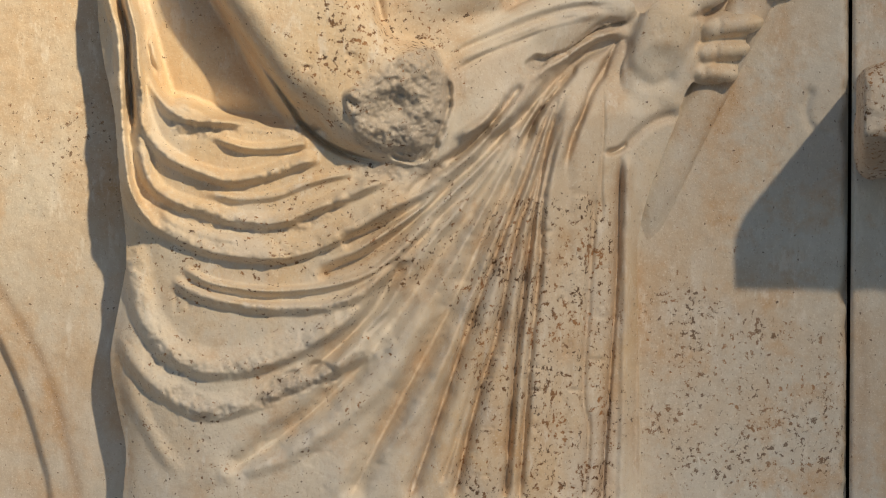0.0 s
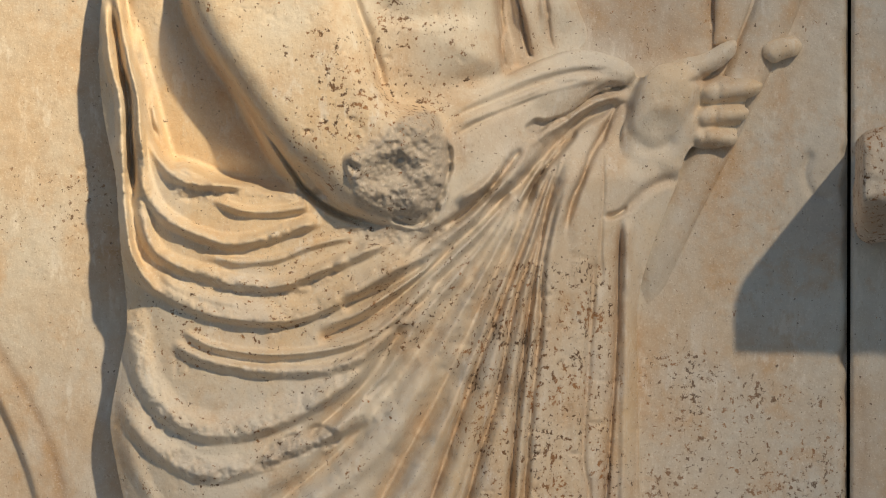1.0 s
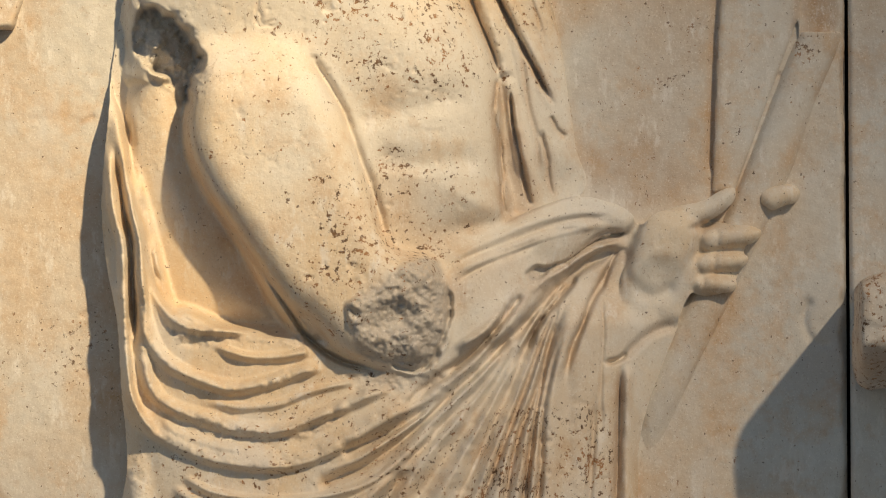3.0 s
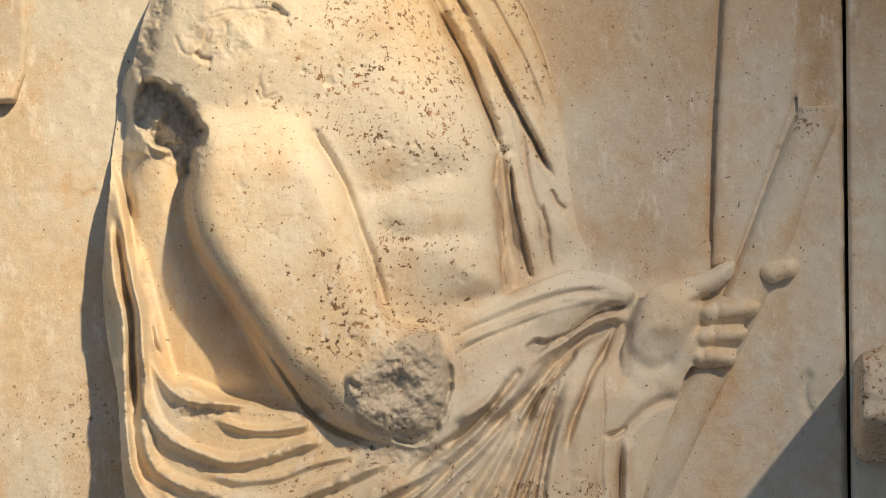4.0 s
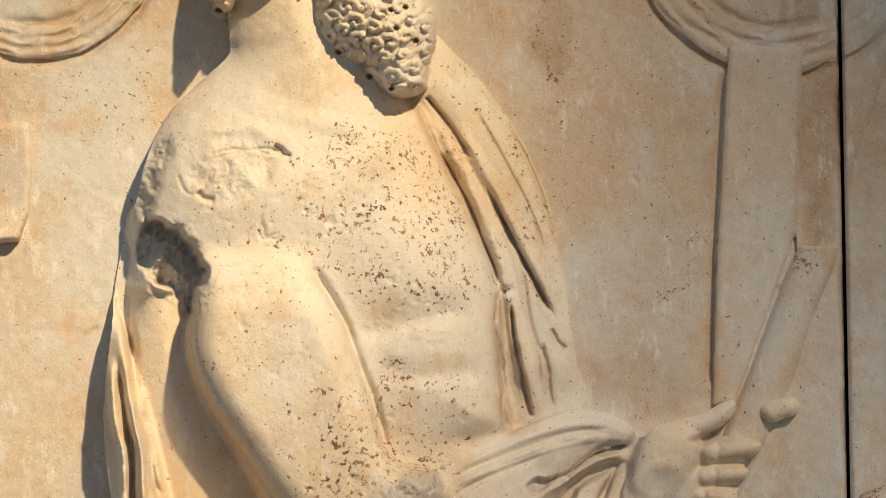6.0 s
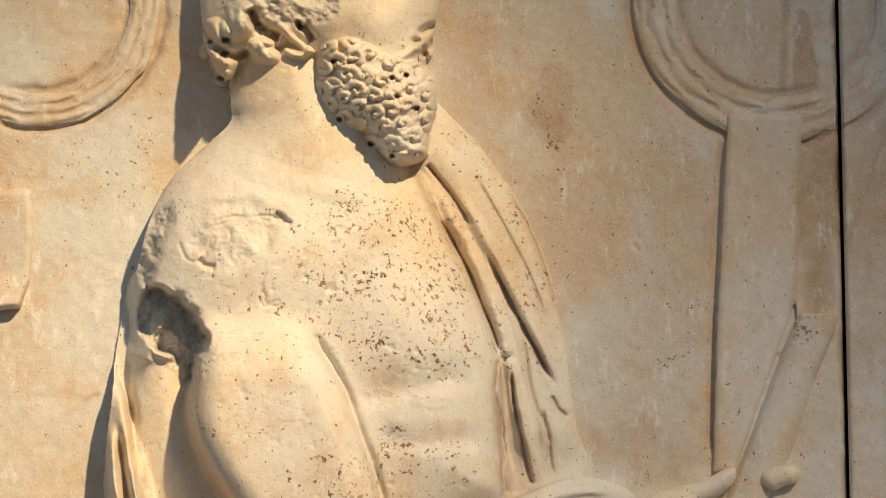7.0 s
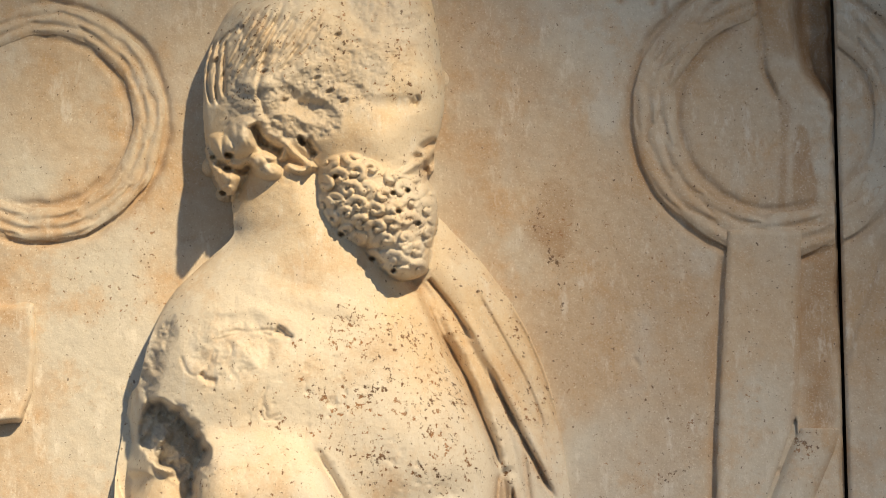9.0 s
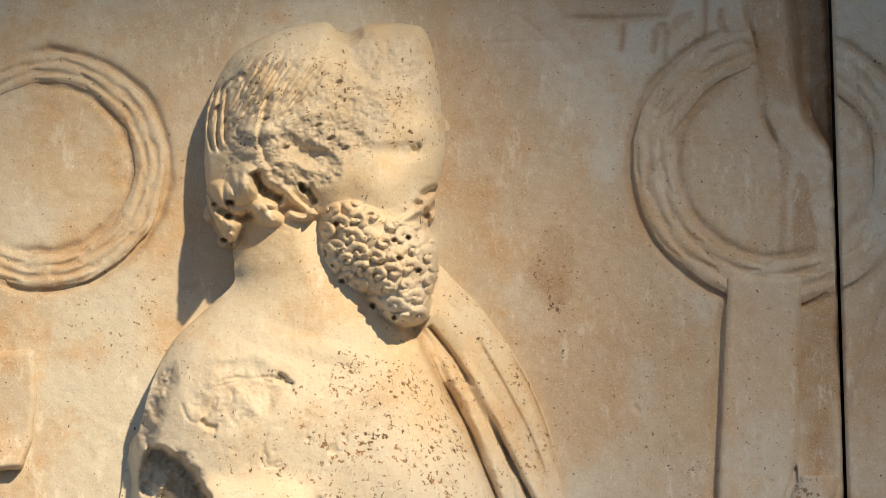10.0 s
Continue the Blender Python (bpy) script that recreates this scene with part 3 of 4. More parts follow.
fig.groove([(67, 669), (95, 607), (114, 566), (136, 523), (158, 482), (178, 443), (203, 400)], 28, 5, (0.3, 0.2), stain_shade=0.7, spread=2.2, wobble=0.3)
fig.groove([(95, 458), (91, 392), (99, 351), (105, 290), (104, 250), (111, 208)], 20, 3.4, (0.05, 0.05), stain_shade=0.8, spread=4, wobble=0.6)
fig.groove([(118, 438), (125, 372), (138, 311), (148, 260), (156, 228)], 22, 3.5, (0.1, 0.05), stain_shade=0.8, spread=4, wobble=0.6)
fig.groove([(171, 367), (184, 316), (190, 265), (200, 242)], 11, 3.5, stain_shade=0.6, spread=3, wobble=0.8)
fig.groove([(191, 392), (201, 367), (219, 349)], 9, 3.5, stain_shade=0.4, wobble=0.8)
fig.groove([(138, 515), (151, 412), (166, 351), (171, 280)], 5, 4, stain_shade=0.6, spread=2)
fig.groove([(49, 798), (95, 715), (131, 648), (158, 592), (185, 515)], 6, 3.5, stain_shade=0.35, spread=2)
fig.groove([(101, 778), (141, 710), (172, 638), (193, 571), (215, 504), (227, 443), (233, 351)], 7, 3.5, stain_shade=0.5, spread=2)
fig.bump(*(113, 457), 16, 14, -10)
# mantle strips behind the back; the slots' brown shade is partly coloured in
fig.groove([(-582, 493), (-577, 432), (-563, 350), (-550, 259)] + [(-529, 191), (-520, 132), (-500, 72), (-471, 30)], 46, 9, (0.15, 0.1), stain_shade=0.4, spread=1.4)
fig.groove([(-588, 350), (-577, 269), (-570, 221)] + [(-557, 161), (-554, 92), (-550, 22), (-540, -42)], 42, 6.5, (0.2, 0.15), stain_shade=0.4, spread=1.6, wobble=0.1)
fig.fold([(-601, 350), (-590, 229)] + [(-574, 161), (-570, 72), (-565, -28), (-550, -123), (-494, -198)], 24, 11, 12, (0.15, 0.1))
fig.fold([(-560, 279), (-555, 221)] + [(-541, 161), (-536, 92), (-525, 27)], 24, 9, 9, (0.2, 0.2))
fig.fold([(-520, 102), (-508, 62), (-483, 27), (-443, 9), (-393, 6), (-333, 9), (-284, 7), (-254, -7)], 24, 15, 13, (0.3, 0.05), 4)
fig.fold([(-416, -16), (-384, -30), (-344, -40), (-294, -40), (-239, -31)], 20, 12, 12, (0.25, 0.05), 4)
fig.fold([(-542, 161), (-538, 52), (-521, -13), (-494, -50), (-444, -78), (-384, -96), (-324, -90), (-264, -71), (-214, -57)], 27, 20, 15, (0.1, 0.06), 4)
fig.fold([(-434, -118), (-394, -125), (-354, -130), (-294, -123), (-224, -98), (-144, -82)], 15, 10, 11, (0.2, 0.15), 4)
fig.fold([(-547, 42), (-537, -33), (-522, -93), (-488, -128), (-425, -152), (-355, -170), (-285, -171), (-224, -148), (-144, -114), (-84, -91)], 28, 22, 16, (0.08, 0.1), 4)
fig.fold([(-582, 102), (-576, -8), (-570, -78), (-564, -118), (-541, -158), (-495, -186), (-445, -212), (-385, -228), (-315, -236), (-245, -227), (-165, -191), (-94, -147), (-14, -101)], 27, 42, 14, (0.05, 0.12), 4)
fig.fold([(-516, -128), (-485, -163), (-440, -186), (-375, -202), (-305, -206)], 8, 12, 12, (0.2, 0.3), 4)
fig.fold([(-225, -249), (-165, -231), (-105, -191), (-44, -151), (16, -97)], 14, 12, 12, (0.3, 0.2), 4)
fig.fold([(-467, -250), (-425, -274), (-385, -286), (-315, -294), (-225, -289), (-145, -269), (-85, -231), (-4, -157)], 19, 12, 12, (0.06, 0.1), 4)
fig.fold([(-484, -272), (-436, -298), (-366, -317), (-285, -324), (-205, -319), (-145, -295), (-85, -249), (-24, -194)], 23, 15, 18, (0.05, 0.15), 4)
fig.fold([(-563, -198), (-554, -268), (-538, -333), (-509, -387), (-467, -419), (-407, -437), (-336, -427), (-256, -394), (-185, -351), (-105, -284)], 24, 46, 22, (0.06, 0.2), 4)
fig.fold([(-581, -338), (-559, -409), (-517, -459), (-452, -502), (-397, -510), (-327, -490), (-256, -460), (-186, -430), (-105, -390), (-45, -324)], 22, 40, 20, (0.15, 0.12), 4)
fig.fold([(-366, -439), (-286, -419), (-226, -384), (-155, -334), (-85, -269)], 8, 14, 16, (0.3, 0.3), 4)
fig.fold([(-489, -641), (-388, -619), (-287, -591), (-206, -541), (-136, -485), (-75, -420), (-15, -324)], 15, 60, 26, (0.3, 0.12), 4)
fig.fold([(-572, -419), (-548, -500), (-503, -581), (-458, -631)], 10, 26, 20, (0.3, 0.3), 4)
fig.fold([(-227, -662), (-146, -612), (-66, -531), (-5, -430), (35, -340)], 12, 40, 22, (0.2, 0.2), 4)
before, deepest = fig.H.copy(), fig.H.copy()


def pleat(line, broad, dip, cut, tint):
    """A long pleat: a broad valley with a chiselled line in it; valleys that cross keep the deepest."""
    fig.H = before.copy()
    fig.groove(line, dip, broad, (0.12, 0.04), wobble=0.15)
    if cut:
        # tint browns the line, for ochre stains and for shade in the fold
        fig.groove(line, cut, 4, (0.15, 0.03), stain_shade=tint, spread=2.4, wobble=0.4)
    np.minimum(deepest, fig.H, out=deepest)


pleat([(216, 110), (171, 20), (101, -132), (9, -331), (-91, -516), (-171, -672)], 22, 42, 8, 0.14)
pleat([(226, 102), (181, 5), (141, -105), (55, -331), (-5, -503), (-64, -673)], 14, 30, 13, 0.61)
pleat([(232, 90), (191, -10), (161, -109), (128, -198), (95, -370), (55, -503), (15, -673)], 12, 27, 13, 0.61)
pleat([(216, 40), (184, -49), (167, -125), (148, -251), (128, -423), (108, -673)], 9, 21, 19, 0.58)
pleat([(221, 30), (194, -49), (177, -132), (171, -251), (154, -410), (134, -673)], 9, 12, 16, 0.43)
pleat([(201, 110), (146, 11), (82, -105), (-37, -277), (-143, -423), (-276, -543), (-396, -622)], 20, 39, 3, 0.00)
pleat([(166, 40), (116, -29), (56, -105), (-50, -211), (-137, -343), (-250, -449)], 15, 30, 5, 0.11)
pleat([(141, 30), (86, -39), (16, -105), (-103, -211), (-225, -271)], 12, 30, 8, 0.14)
pleat([(116, 11), (61, -59), (-14, -124), (-104, -179), (-184, -209)], 11, 24, 6, 0.14)
pleat([(101, -79), (36, -189), (-54, -299), (-145, -380)], 10, 21, 3, 0.07)
pleat([(216, -20), (219, -200), (214, -421), (201, -673)], 16, 12, 0, 0.00)
pleat([(271, -80), (260, -278), (248, -477), (258, -544), (248, -673)], 8, 8, 7, 0.43)
pleat([(146, -179), (106, -320), (56, -461), (-5, -642)], 7, 12, 3, 0.22)
pleat([(76, -209), (16, -340), (-55, -470), (-136, -622)], 12, 18, 2, 0.07)
fig.H = deepest
fig.relax([(-190, -690), (335, 90)], 2, 20)
fig.groove([(344, 151), (307, 133), (270, 71), (239, -3), (214, -76)], 22, 7, (0.05, 0.2), stain_shade=0.5)
fig.groove([(331, 182), (276, 165), (232, 135), (176, 102), (116, 40), (56, -29), (-4, -79)], 26, 8, (0.05, 0.1), stain_shade=0.4)
fig.groove([(317, -46), (313, -93), (307, -278), (294, -477), (281, -674)], 5, 8, (0.08, 0.01), stain_shade=0.85, spread=2.2, wobble=0.1)
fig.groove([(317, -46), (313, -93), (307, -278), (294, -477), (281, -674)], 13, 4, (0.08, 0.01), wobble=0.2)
fig.groove([(346, -106), (345, -280), (341, -674)], 6, 5, stain_shade=0.5)
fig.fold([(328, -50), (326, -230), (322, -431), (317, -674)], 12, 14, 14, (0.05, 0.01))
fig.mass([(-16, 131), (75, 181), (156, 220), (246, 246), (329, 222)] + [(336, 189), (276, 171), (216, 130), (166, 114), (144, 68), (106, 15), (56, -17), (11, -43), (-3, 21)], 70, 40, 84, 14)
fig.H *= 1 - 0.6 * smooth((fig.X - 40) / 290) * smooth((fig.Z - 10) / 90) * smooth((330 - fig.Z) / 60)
fig.groove([(236, 106), (202, 60), (168, 17), (141, -35)], 36, 6, (0.1, 0.15), stain_shade=0.5, spread=1.8, wobble=0.3)
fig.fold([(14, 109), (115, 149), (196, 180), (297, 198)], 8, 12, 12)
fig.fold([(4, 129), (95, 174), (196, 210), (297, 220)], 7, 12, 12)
fig.groove([(316, 159), (216, 100), (156, 30), (106, -19), (66, -54)], 40, 10, (0.1, 0.2), stain_shade=0.3)
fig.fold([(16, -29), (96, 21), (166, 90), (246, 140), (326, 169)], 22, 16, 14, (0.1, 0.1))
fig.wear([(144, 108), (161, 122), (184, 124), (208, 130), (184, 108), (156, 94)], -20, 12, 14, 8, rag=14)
# fan valleys; part of their dark shade is coloured in by the tint
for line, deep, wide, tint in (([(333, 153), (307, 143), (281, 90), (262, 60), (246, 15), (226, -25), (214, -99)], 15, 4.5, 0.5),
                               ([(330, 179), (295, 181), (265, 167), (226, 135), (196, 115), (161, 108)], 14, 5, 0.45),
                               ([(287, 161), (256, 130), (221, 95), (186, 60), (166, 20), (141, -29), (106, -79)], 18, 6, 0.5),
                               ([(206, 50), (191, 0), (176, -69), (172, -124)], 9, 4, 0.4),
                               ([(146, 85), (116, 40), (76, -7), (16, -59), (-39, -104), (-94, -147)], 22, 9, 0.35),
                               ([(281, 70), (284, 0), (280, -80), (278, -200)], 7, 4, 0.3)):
    fig.groove(line, deep, wide, (0.1, 0.25), stain_shade=tint, spread=1.8, wobble=0.4)
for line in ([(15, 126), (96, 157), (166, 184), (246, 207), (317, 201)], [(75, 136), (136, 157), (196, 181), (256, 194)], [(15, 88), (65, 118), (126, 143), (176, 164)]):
    fig.groove(line, 7, 6, (0.2, 0.2), stain_shade=0.25, spread=1.5, wobble=0.3)
# the hand that holds staff and cloth, in low relief
fig.mass([(329, 128), (308, 58), (286, -46), (318, -38), (366, 6), (413, 22), (431, 58), (449, 88), (457, 133), (397, 143)], 42, 22, 34, 6)
fig.groove([(282, -52), (316, -42), (366, 1), (417, 19)], 20, 5, (0.1, 0.1), stain_shade=0.35, everywhere=False)
fig.mass([(345, 179), (365, 207), (389, 221), (432, 221), (457, 204), (455, 163), (435, 123), (409, 88), (372, 70), (342, 86), (327, 116)], 46, 34, 44, 8)
fig.bump(*(382, 103), 48, 40, -16, 0.4, 1.2)
fig.groove([(335, 88), (357, 66), (392, 68), (422, 98)], 5, 8, (0.2, 0.3))
fig.groove([(412, 88), (382, 53), (372, 28)], 6, 9, (0.2, 0.2))
fig.mass([(442, 194), (518, 194), (536, 148), (507, 78), (442, 73), (432, 128)], 30, 14, 16, 6)
fig.relax([(317, 229), (548, 229), (547, -53), (316, -52)], 14)
fig.tint(fig.stain_shade, [(176, 70), (296, 90), (302, -674), (-25, -673), (96, -199)], 0.22, 70, 120)


def finger(pts, r, h, base):
    c = spline(pts)
    n = np.gradient(c, axis=0)
    n = np.stack([-n[:, 1], n[:, 0]], 1) / np.hypot(n[:, 0], n[:, 1])[:, None]
    t = np.linspace(-1, 1, len(c))[:, None]
    w = r * np.clip(1 - np.abs(t) ** 7, 0.3, 1) * (1 - 0.10 * t)
    loop = np.concatenate([c + n * w, (c - n * w)[::-1]])[::2]
    fig.mass([tuple(q) for q in loop], r * 0.95, h, base, 4)


finger([(453, 164), (482, 171), (523, 175), (568, 179)], 20, 27, 30)
finger([(445, 121), (472, 127), (507, 130), (544, 133)], 18, 25, 28)
finger([(437, 90), (467, 92), (497, 89), (523, 84)], 17, 24, 24)
finger([(568, 229), (590, 243), (614, 249), (636, 247)], 20, 24, 10)
finger([(397, 207), (442, 213), (480, 227), (522, 259)], 20, 26, 34)
fig.groove([(432, 185), (462, 193), (496, 209), (514, 229)], 16, 4.5, (0.2, 0.2), stain_shade=0.45, wobble=0.2)
for knuckle in ([(485, 191), (489, 172), (485, 154)], [(479, 144), (483, 128), (479, 112)], [(459, 106), (463, 91), (459, 76)]):
    fig.groove(knuckle, 6, 5, (0.2, 0.2))
fig.relax([(422, 267), (644, 267), (643, 58), (422, 58)], 4)
# head
fig.mass([(-449, 1237), (-414, 1319), (-372, 1353), (-309, 1381), (-234, 1395), (-197, 1373), (-149, 1391), (-75, 1391), (-43, 1376), (-21, 1305), (-10, 1217), (-4, 1151), (-12, 1097), (-22, 1059), (-23, 1016), (-34, 998), (-19, 968), (-18, 914), (-33, 861), (-35, 827), (-65, 810), (-101, 810), (-132, 837), (-164, 871), (-195, 892), (-227, 919), (-246, 966), (-260, 1015), (-302, 1020), (-364, 1003), (-400, 966), (-432, 1008), (-450, 1073), (-456, 1160)], 125, 120, 88, 8)

fig.H *= 1 - 0.28 * smooth((-330 - fig.X) / 110) * smooth((fig.Z - 1000) / 60)
# hair drawn back in strands, nape roll, ear
inner = spline([(-204, 1364), (-232, 1304), (-269, 1248), (-305, 1209), (-341, 1171)])
outer = spline([(-387, 1334), (-433, 1270), (-456, 1220), (-464, 1182), (-449, 1125)])
for k in range(22):
    f = (k + RNG.uniform(-0.3, 0.3)) / 21
    line = (outer * (1 - f) + inner * f) + RNG.uniform(-3, 3, (len(inner), 2))
    first, last = RNG.randint(0, 7), len(line) - RNG.randint(0, 7)
    line = line[first:last:4]
    fig.groove([tuple(q) for q in line], RNG.uniform(7, 15) * (1 - 0.4 * f), RNG.uniform(2.6, 4.2), (0.25, 0.25), stain_shade=0.22, wobble=0.5)
for line in ([(-451, 1144), (-459, 1176), (-458, 1215), (-447, 1253)], [(-437, 1133), (-447, 1176), (-444, 1226), (-432, 1270)], [(-424, 1133), (-432, 1171), (-431, 1215), (-424, 1270)], [(-415, 1147), (-417, 1182), (-418, 1226), (-414, 1270)]):
    fig.groove(line, 17, 3.6, (0.15, 0.2), stain_shade=0.3, wobble=0.4)
fig.groove([(-333, 1270), (-350, 1204), (-351, 1160), (-326, 1095)], 10, 5, (0.2, 0.2))
# the broken band above the ear: a hollow with a ledge over it
fig.bump(*(-261, 1137), 70, 30, -22, -0.45, 1.5)
fig.fold([(-405, 1198), (-373, 1177), (-320, 1188), (-268, 1210), (-215, 1227)], 8, 16, 20, (0.2, 0.3), 6)
fig.wear([(-414, 1209), (-357, 1177), (-310, 1221), (-247, 1216), (-183, 1199), (-151, 1161), (-188, 1148), (-203, 1107), (-245, 1074), (-339, 1074), (-408, 1106)], -4, 8, 15, 26, broken=0.7)
fig.wear([(-342, 1226), (-248, 1304), (-164, 1315), (-99, 1227), (-141, 1172), (-247, 1205)], 0, 3, 12, 50, broken=0.4)
for pit in [(-244, 1192), (-304, 1148), (-193, 1148), (-342, 1204), (-206, 1276), (-220, 1167)]:
    fig.bump(*pit, 9, 5, -12, 0.5, 1.0)
fig.groove([(-70, 1043), (-49, 1039), (-38, 1013), (-33, 992)], 20, 6, (0.2, 0.1), stain_shade=0.4)
fig.bump(*(-64, 1145), 8, 12, -11, 0.5)
fig.wear([(-202, 1387), (-160, 1371), (-96, 1382), (-43, 1371), (-53, 1294), (-137, 1271), (-191, 1315)], -10, 8, 40, 30, broken=0.35)
fig.bump(*(-189, 1373), 30, 26, -24)
nape = [(-407, 1030)][0]
for dx, dz, rx, rz, h in ((425, 322, 34, 42, 46), (384, 345, 28, 32, 40), (398, 402, 26, 28, 36), (470, 378, 36, 24, 40), (372, 378, 20, 24, 30), (400, 430, 22, 18, 26), (487, 352, 26, 18, 24)):
    bx, bz, turn = nape[0] + dx - 400, nape[1] - dz + 370, RNG.uniform(-0.5, 0.5)
    fig.bump(bx, bz, rx, rz, h, turn, 0.9)
    for k in range(4):
        q = rx * (k - 1.5) * 0.45
        fig.groove([(bx + q - 4, bz + rz * 0.7), (bx + q, bz), (bx + q + 9, bz - rz * 0.5)], 3, 3)
fig.groove([(-363, 1106), (-349, 1074), (-325, 1056), (-302, 1046)], 60, 9, (0.1, 0.1))
fig.groove([(-450, 1078), (-422, 1028), (-385, 1011), (-356, 1028)], 36, 7, (0.1, 0.1))
for hx, hz, r in ((402, 357, 8), (402, 384, 9), (374, 362, 6), (395, 428, 8)):
    fig.bump(nape[0] + hx - 400, nape[1] - hz + 370, r + 1, r - 1, -36, 0, 1.0)
fig.fold([(-303, 1074), (-287, 1050), (-260, 1029), (-239, 1014)], 18, 10, 10)
fig.bump(*(-271, 1072), 7, 12, -45, 0.4, 1.0)
fig.groove([(-265, 1074), (-252, 1055), (-243, 1040)], 30, 6)
fig.fold([(-302, 1028), (-270, 1015), (-243, 1029)], 24, 12, 12)
fig.wear([(-442, 1270), (-393, 1336), (-287, 1376), (-160, 1371), (-42, 1360), (-20, 1217), (-157, 1172), (-240, 1085), (-355, 1084), (-431, 1149)], 0, 2.5, 13, 60, broken=0.18)
# brow, eye, cheek, nose and mouth, worn smooth
fig.bump(*(-47, 1189), 60, 34, 8)
fig.bump(*(-94, 1142), 70, 24, -9)
fig.groove([(-61, 1162), (-55, 1151), (-63, 1136)], 12, 4, (0.4, 0.4))
fig.bump(*(-125, 1085), 70, 54, 12)
fig.groove([(-53, 1053), (-35, 1066), (-20, 1071)], 34, 7, (0.3, 0.02))
fig.groove([(-51, 1008), (-34, 1025), (-19, 1041)], 40, 8, (0.3, 0.02))
fig.fold([(-103, 999), (-66, 1021), (-38, 1043)], 16, 12, 12)
# curled beard
beard = [(-233, 1029), (-187, 1051), (-145, 1040), (-92, 1012), (-48, 1004), (-17, 957), (-21, 893), (-37, 829), (-101, 814), (-153, 861), (-206, 901), (-238, 956)]
ring = spline(beard, True)
wb, db = fig.area(beard)
fig.H[wb] += np.where(db > 0, 12 * smooth(db / 20), 0)
within = np.zeros_like(fig.H)
within[wb] = smooth(db / 9)
curls = []
for _ in range(6000):
    p = RNG.uniform(ring.min(0), ring.max(0))
    sides = sum(((a[1] > p[1]) != (b[1] > p[1])) and p[0] < (b[0] - a[0]) * (p[1] - a[1]) / (b[1] - a[1]) + a[0] for a, b in zip(ring, np.roll(ring, -1, 0)))
    if sides % 2 and all(np.hypot(*(p - q)) > 28 for q in curls):
        curls.append(p)
curls.sort(key=lambda q: -q[1])
locks = np.zeros_like(fig.H)
for p in curls:
    # each lock: a tail that runs down and winds into a snail
    rad, sense, bend = RNG.uniform(12, 19), RNG.choice((-1, 1)), RNG.uniform(-0.9, 0.9)
    wind = np.linspace(0, 1, 16)
    turn = sense * (wind * RNG.uniform(4.2, 6.0)) + bend + (0 if sense > 0 else math.pi)
    coil = rad * (1 - 0.72 * wind) + RNG.uniform(-1.2, 1.2, 16)
    snail = np.stack([p[0] + coil * np.cos(turn), p[1] + coil * np.sin(turn) * 0.85], 1)
    back = np.stack([np.sin(turn[:1]), -np.cos(turn[:1])], 1)[0] * sense
    tail = [snail[0] + back * rad * 1.5 + (RNG.uniform(-4, 4), 8), snail[0] + back * rad * 0.7]
    path = spline([tuple(q) for q in tail] + [tuple(q) for q in snail], steps=3)
    w = fig.window(path, 12)
    d, along, _ = fig.near(path, w)
    thick = (10.0 - 4.0 * along) * RNG.uniform(0.85, 1.15)
    tube = np.sqrt(np.clip(1 - (d / thick) ** 2, 0, 1)) * (9.5 + 6.5 * along) * (0.86 + 0.5 * fbm(fig.X[w], fig.Z[w], 14, 2, 3.0))
    shade = np.exp(-((d / 10) ** 2)) * 3
    locks[w] = np.where(tube > 0, np.maximum(tube + 2 + 0.25 * locks[w], locks[w] * 0.5), locks[w] - shade * (locks[w] > 0))
strand = np.abs(np.sin((fig.X * 0.5 - fig.Z + 40 * fbm(fig.X, fig.Z, 60, 2, 1.0)) / 7.5))
fig.H += np.maximum(locks, 5 * strand - 3) * within
for hx, hz in [(-194, 895), (-100, 973), (-74, 978), (-90, 939), (-137, 849), (-97, 828), (-54, 916), (-206, 1004)]:
    fig.bump(hx, hz, 6.5, 5.5, -30, 0, 1.0)
# broken elbow, shoulder and worn places
fig.bump(*(-574, 524), 60, 150, -46)
fig.lower([(-592, 575), (-551, 585), (-533, 513), (-494, 450), (-471, 406), (-533, 386), (-585, 432)], 84, 40)
fig.bump(*(-584, 493), 52, 130, -56)
fig.wear([(-171, 56), (-134, 71), (-94, 103), (-68, 128), (-12, 132), (6, 81), (14, 21), (-14, -41), (-46, -67), (-94, -55), (-149, -34), (-166, 11)], -12, 10, 24, 12, rag=16, shift_by=(-0.25, 0.2))
fig.wear([(-164, 51), (-84, 111), (-4, 110), (6, 11), (-44, -59), (-144, -29)], 0, 7, 11, 20, broken=0.9)
fig.bump(*(-94, 31), 62, 36, -24, 0.25)
fig.fold([(-171, 61), (-144, 36), (-159, 6)], 10, 12, 12)
fig.wear([(-547, 583), (-511, 594), (-465, 544), (-427, 483), (-443, 427), (-458, 371), (-481, 434), (-522, 462), (-545, 508)], -88, 34, 34, 18, flat=44, broken=0.9, rag=40)
fig.wear([(-513, 725), (-498, 730), (-528, 585), (-551, 585), (-558, 637)], -12, 9, 14, 20, broken=0.8)
fig.wear([(-496, 585), (-455, 555), (-413, 462), (-441, 442), (-464, 514)], -6, 10, 16, 16, broken=0.35)
fig.wear([(-447, 730), (-365, 740), (-283, 720), (-293, 678), (-374, 627), (-445, 637), (-467, 689)], -6, 9, 50, 30, broken=0.12)
fig.wear([(-454, -138), (-354, -163), (-244, -153), (-184, -129), (-224, -178), (-344, -193), (-434, -163)], -4, 9, 18, 14, broken=0.3)
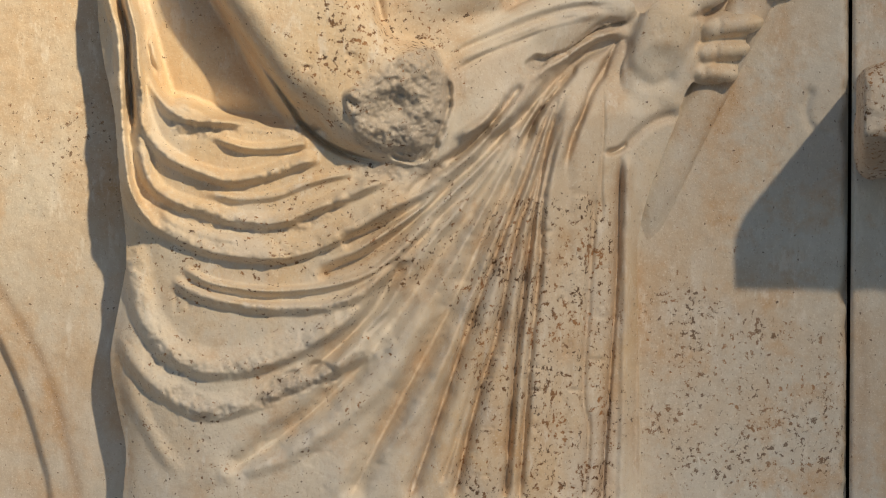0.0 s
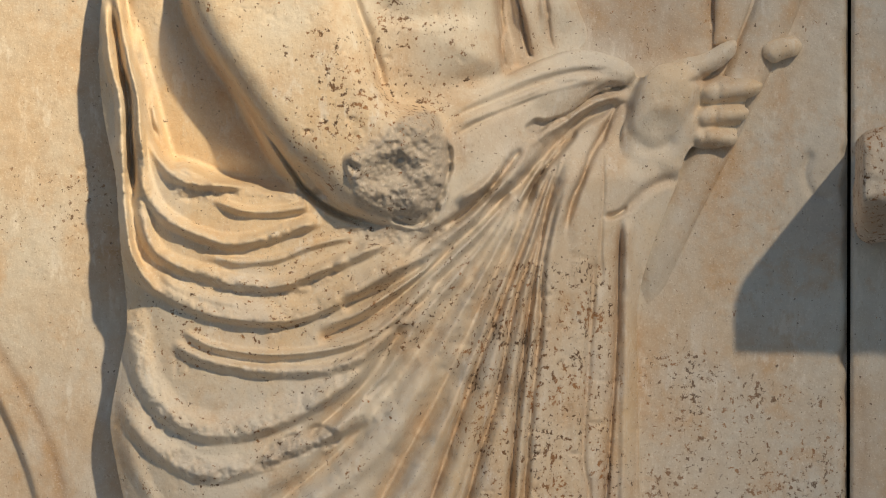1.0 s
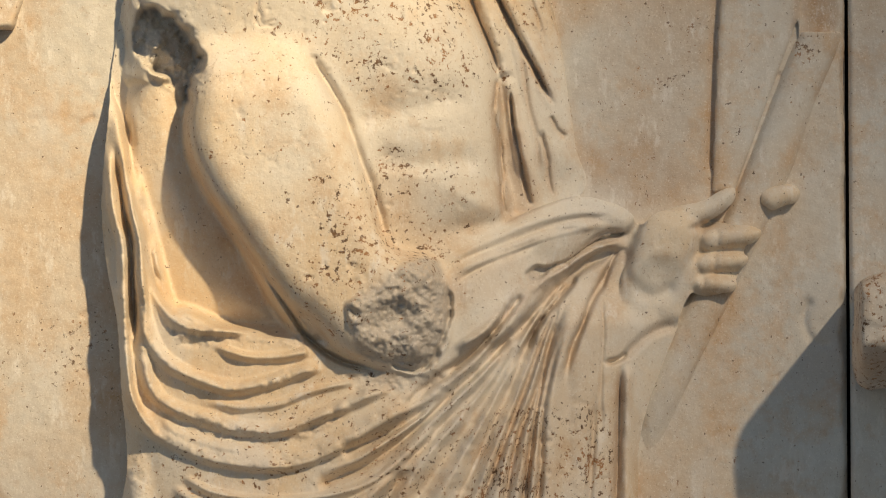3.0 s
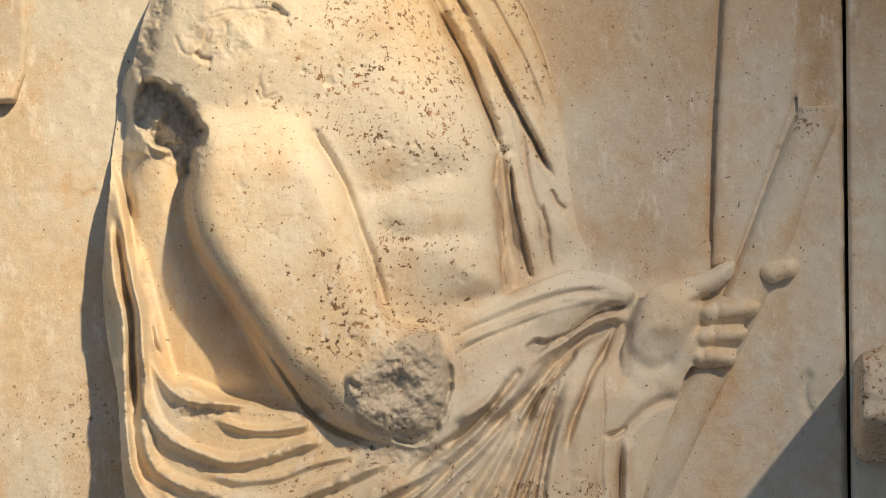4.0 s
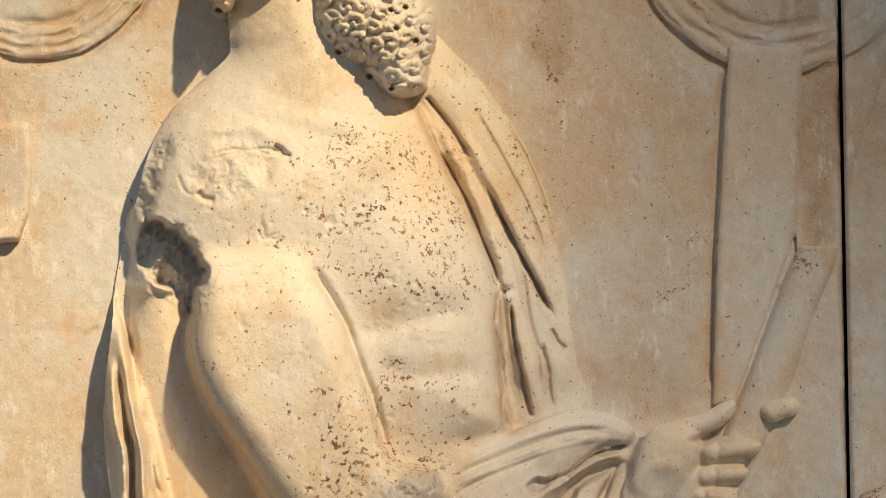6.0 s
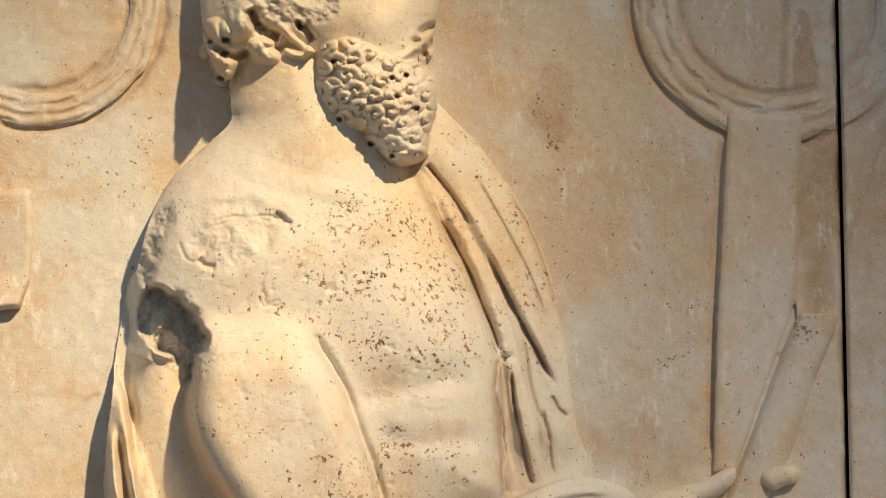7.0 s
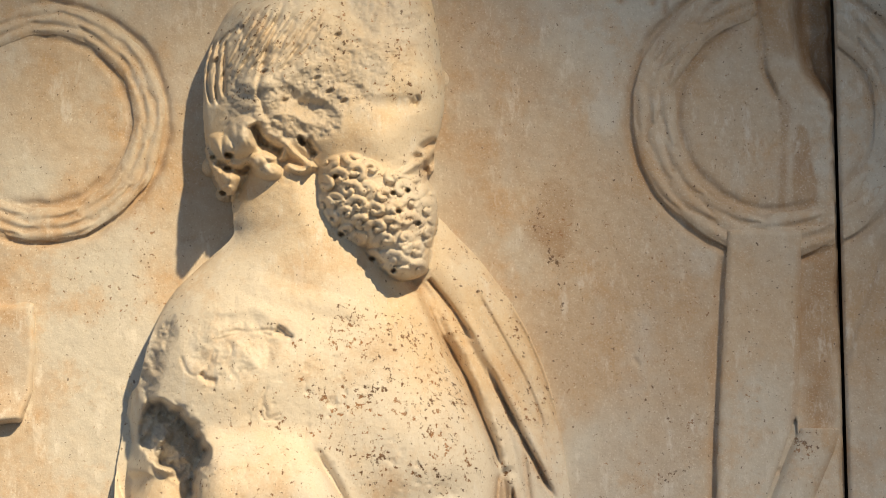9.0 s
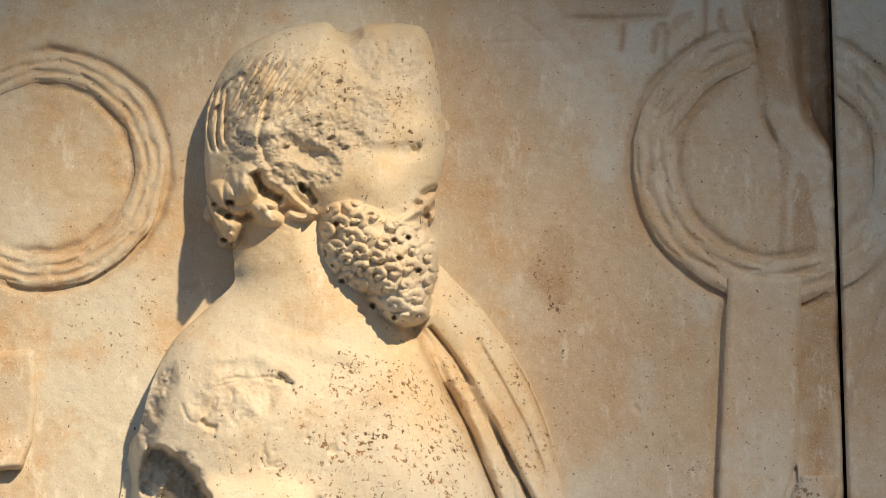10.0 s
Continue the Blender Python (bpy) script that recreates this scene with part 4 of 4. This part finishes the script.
fig.wear([(-483, 27), (-403, 7), (-323, 17), (-243, 6), (-233, -19), (-353, -13), (-463, -18)], -4, 9, 20, 14, broken=0.4)
fig.wear([(-306, -460), (-225, -420), (-185, -445), (-266, -480), (-346, -505)], -10, 9, 16, 12, broken=0.7)
fig.wear([(-477, -469), (-387, -500), (-336, -495), (-427, -520)], -5, 7, 16, 12, broken=0.4)
fig.wear([(-536, -353), (-486, -409), (-466, -439), (-516, -419)], -4, 7, 14, 12, broken=0.3)
fig.wear([(-184, -79), (-84, -64), (6, -79), (-84, -109)], -6, 8, 20, 14, broken=0.5)
fig.H = np.where(solid, np.maximum(fig.H, 8), fig.H)
# where lichen has eaten the surface
for spot, much in (([(-191, 741), (-27, 720), (65, 514), (14, 412), (-168, 392), (-251, 514)], 1.0), ([(-249, 270), (-87, 270), (-26, 129), (-186, 38), (-248, 149)], 1.0),
                   ([(-107, 351), (75, 351), (95, 189), (-86, 149)], 0.9), ([(-222, 220), (37, 220), (17, 110), (-163, 31), (-243, 101)], 1.0),
                   ([(76, -159), (276, -160), (287, -684), (35, -683)], 1.15), ([(-524, -158), (16, -39), (76, -199), (-145, -299), (-505, -298)], 0.75),
                   ([(-556, -379), (-85, -339), (-166, -642), (-549, -641)], 0.45), ([(-394, 1370), (-32, 1371), (-31, 1151), (-378, 1160)], 0.7),
                   ([(-445, 585), (-272, 586), (-229, 290), (-411, 290)], 0.5), ([(-17, 835), (177, 721), (217, 433), (115, 433)], 0.75),
                   ([(-198, 1063), (-93, 1064), (-50, 925), (-175, 935)], 0.6)):
    fig.tint(fig.lichen, spot, much, 70, 90)
fig.tint(fig.stain_shade, [(83, 412), (115, 412), (166, 230), (95, 210)], 0.45, 30, 30)
fig.tint(fig.stain_shade, [(-97, 351), (-16, 219), (115, 210), (-6, 129), (-97, 169)], 0.3, 60, 60)
fig.tint(fig.stain_shade, [(-3, 91), (116, 160), (226, 179), (116, 90), (17, 41)], 0.3, 60, 50)
fig.H += np.where(fig.H > 1, 3.0 * fbm(fig.X, fig.Z, 80, 4) + 1.0 * fbm(fig.X, fig.Z, 16, 3) - 5 * np.clip(fbm(fig.X, fig.Z, 22, 2, 5.5) - 0.22, 0, 1) * (1 + 2 * fig.lichen), 0)
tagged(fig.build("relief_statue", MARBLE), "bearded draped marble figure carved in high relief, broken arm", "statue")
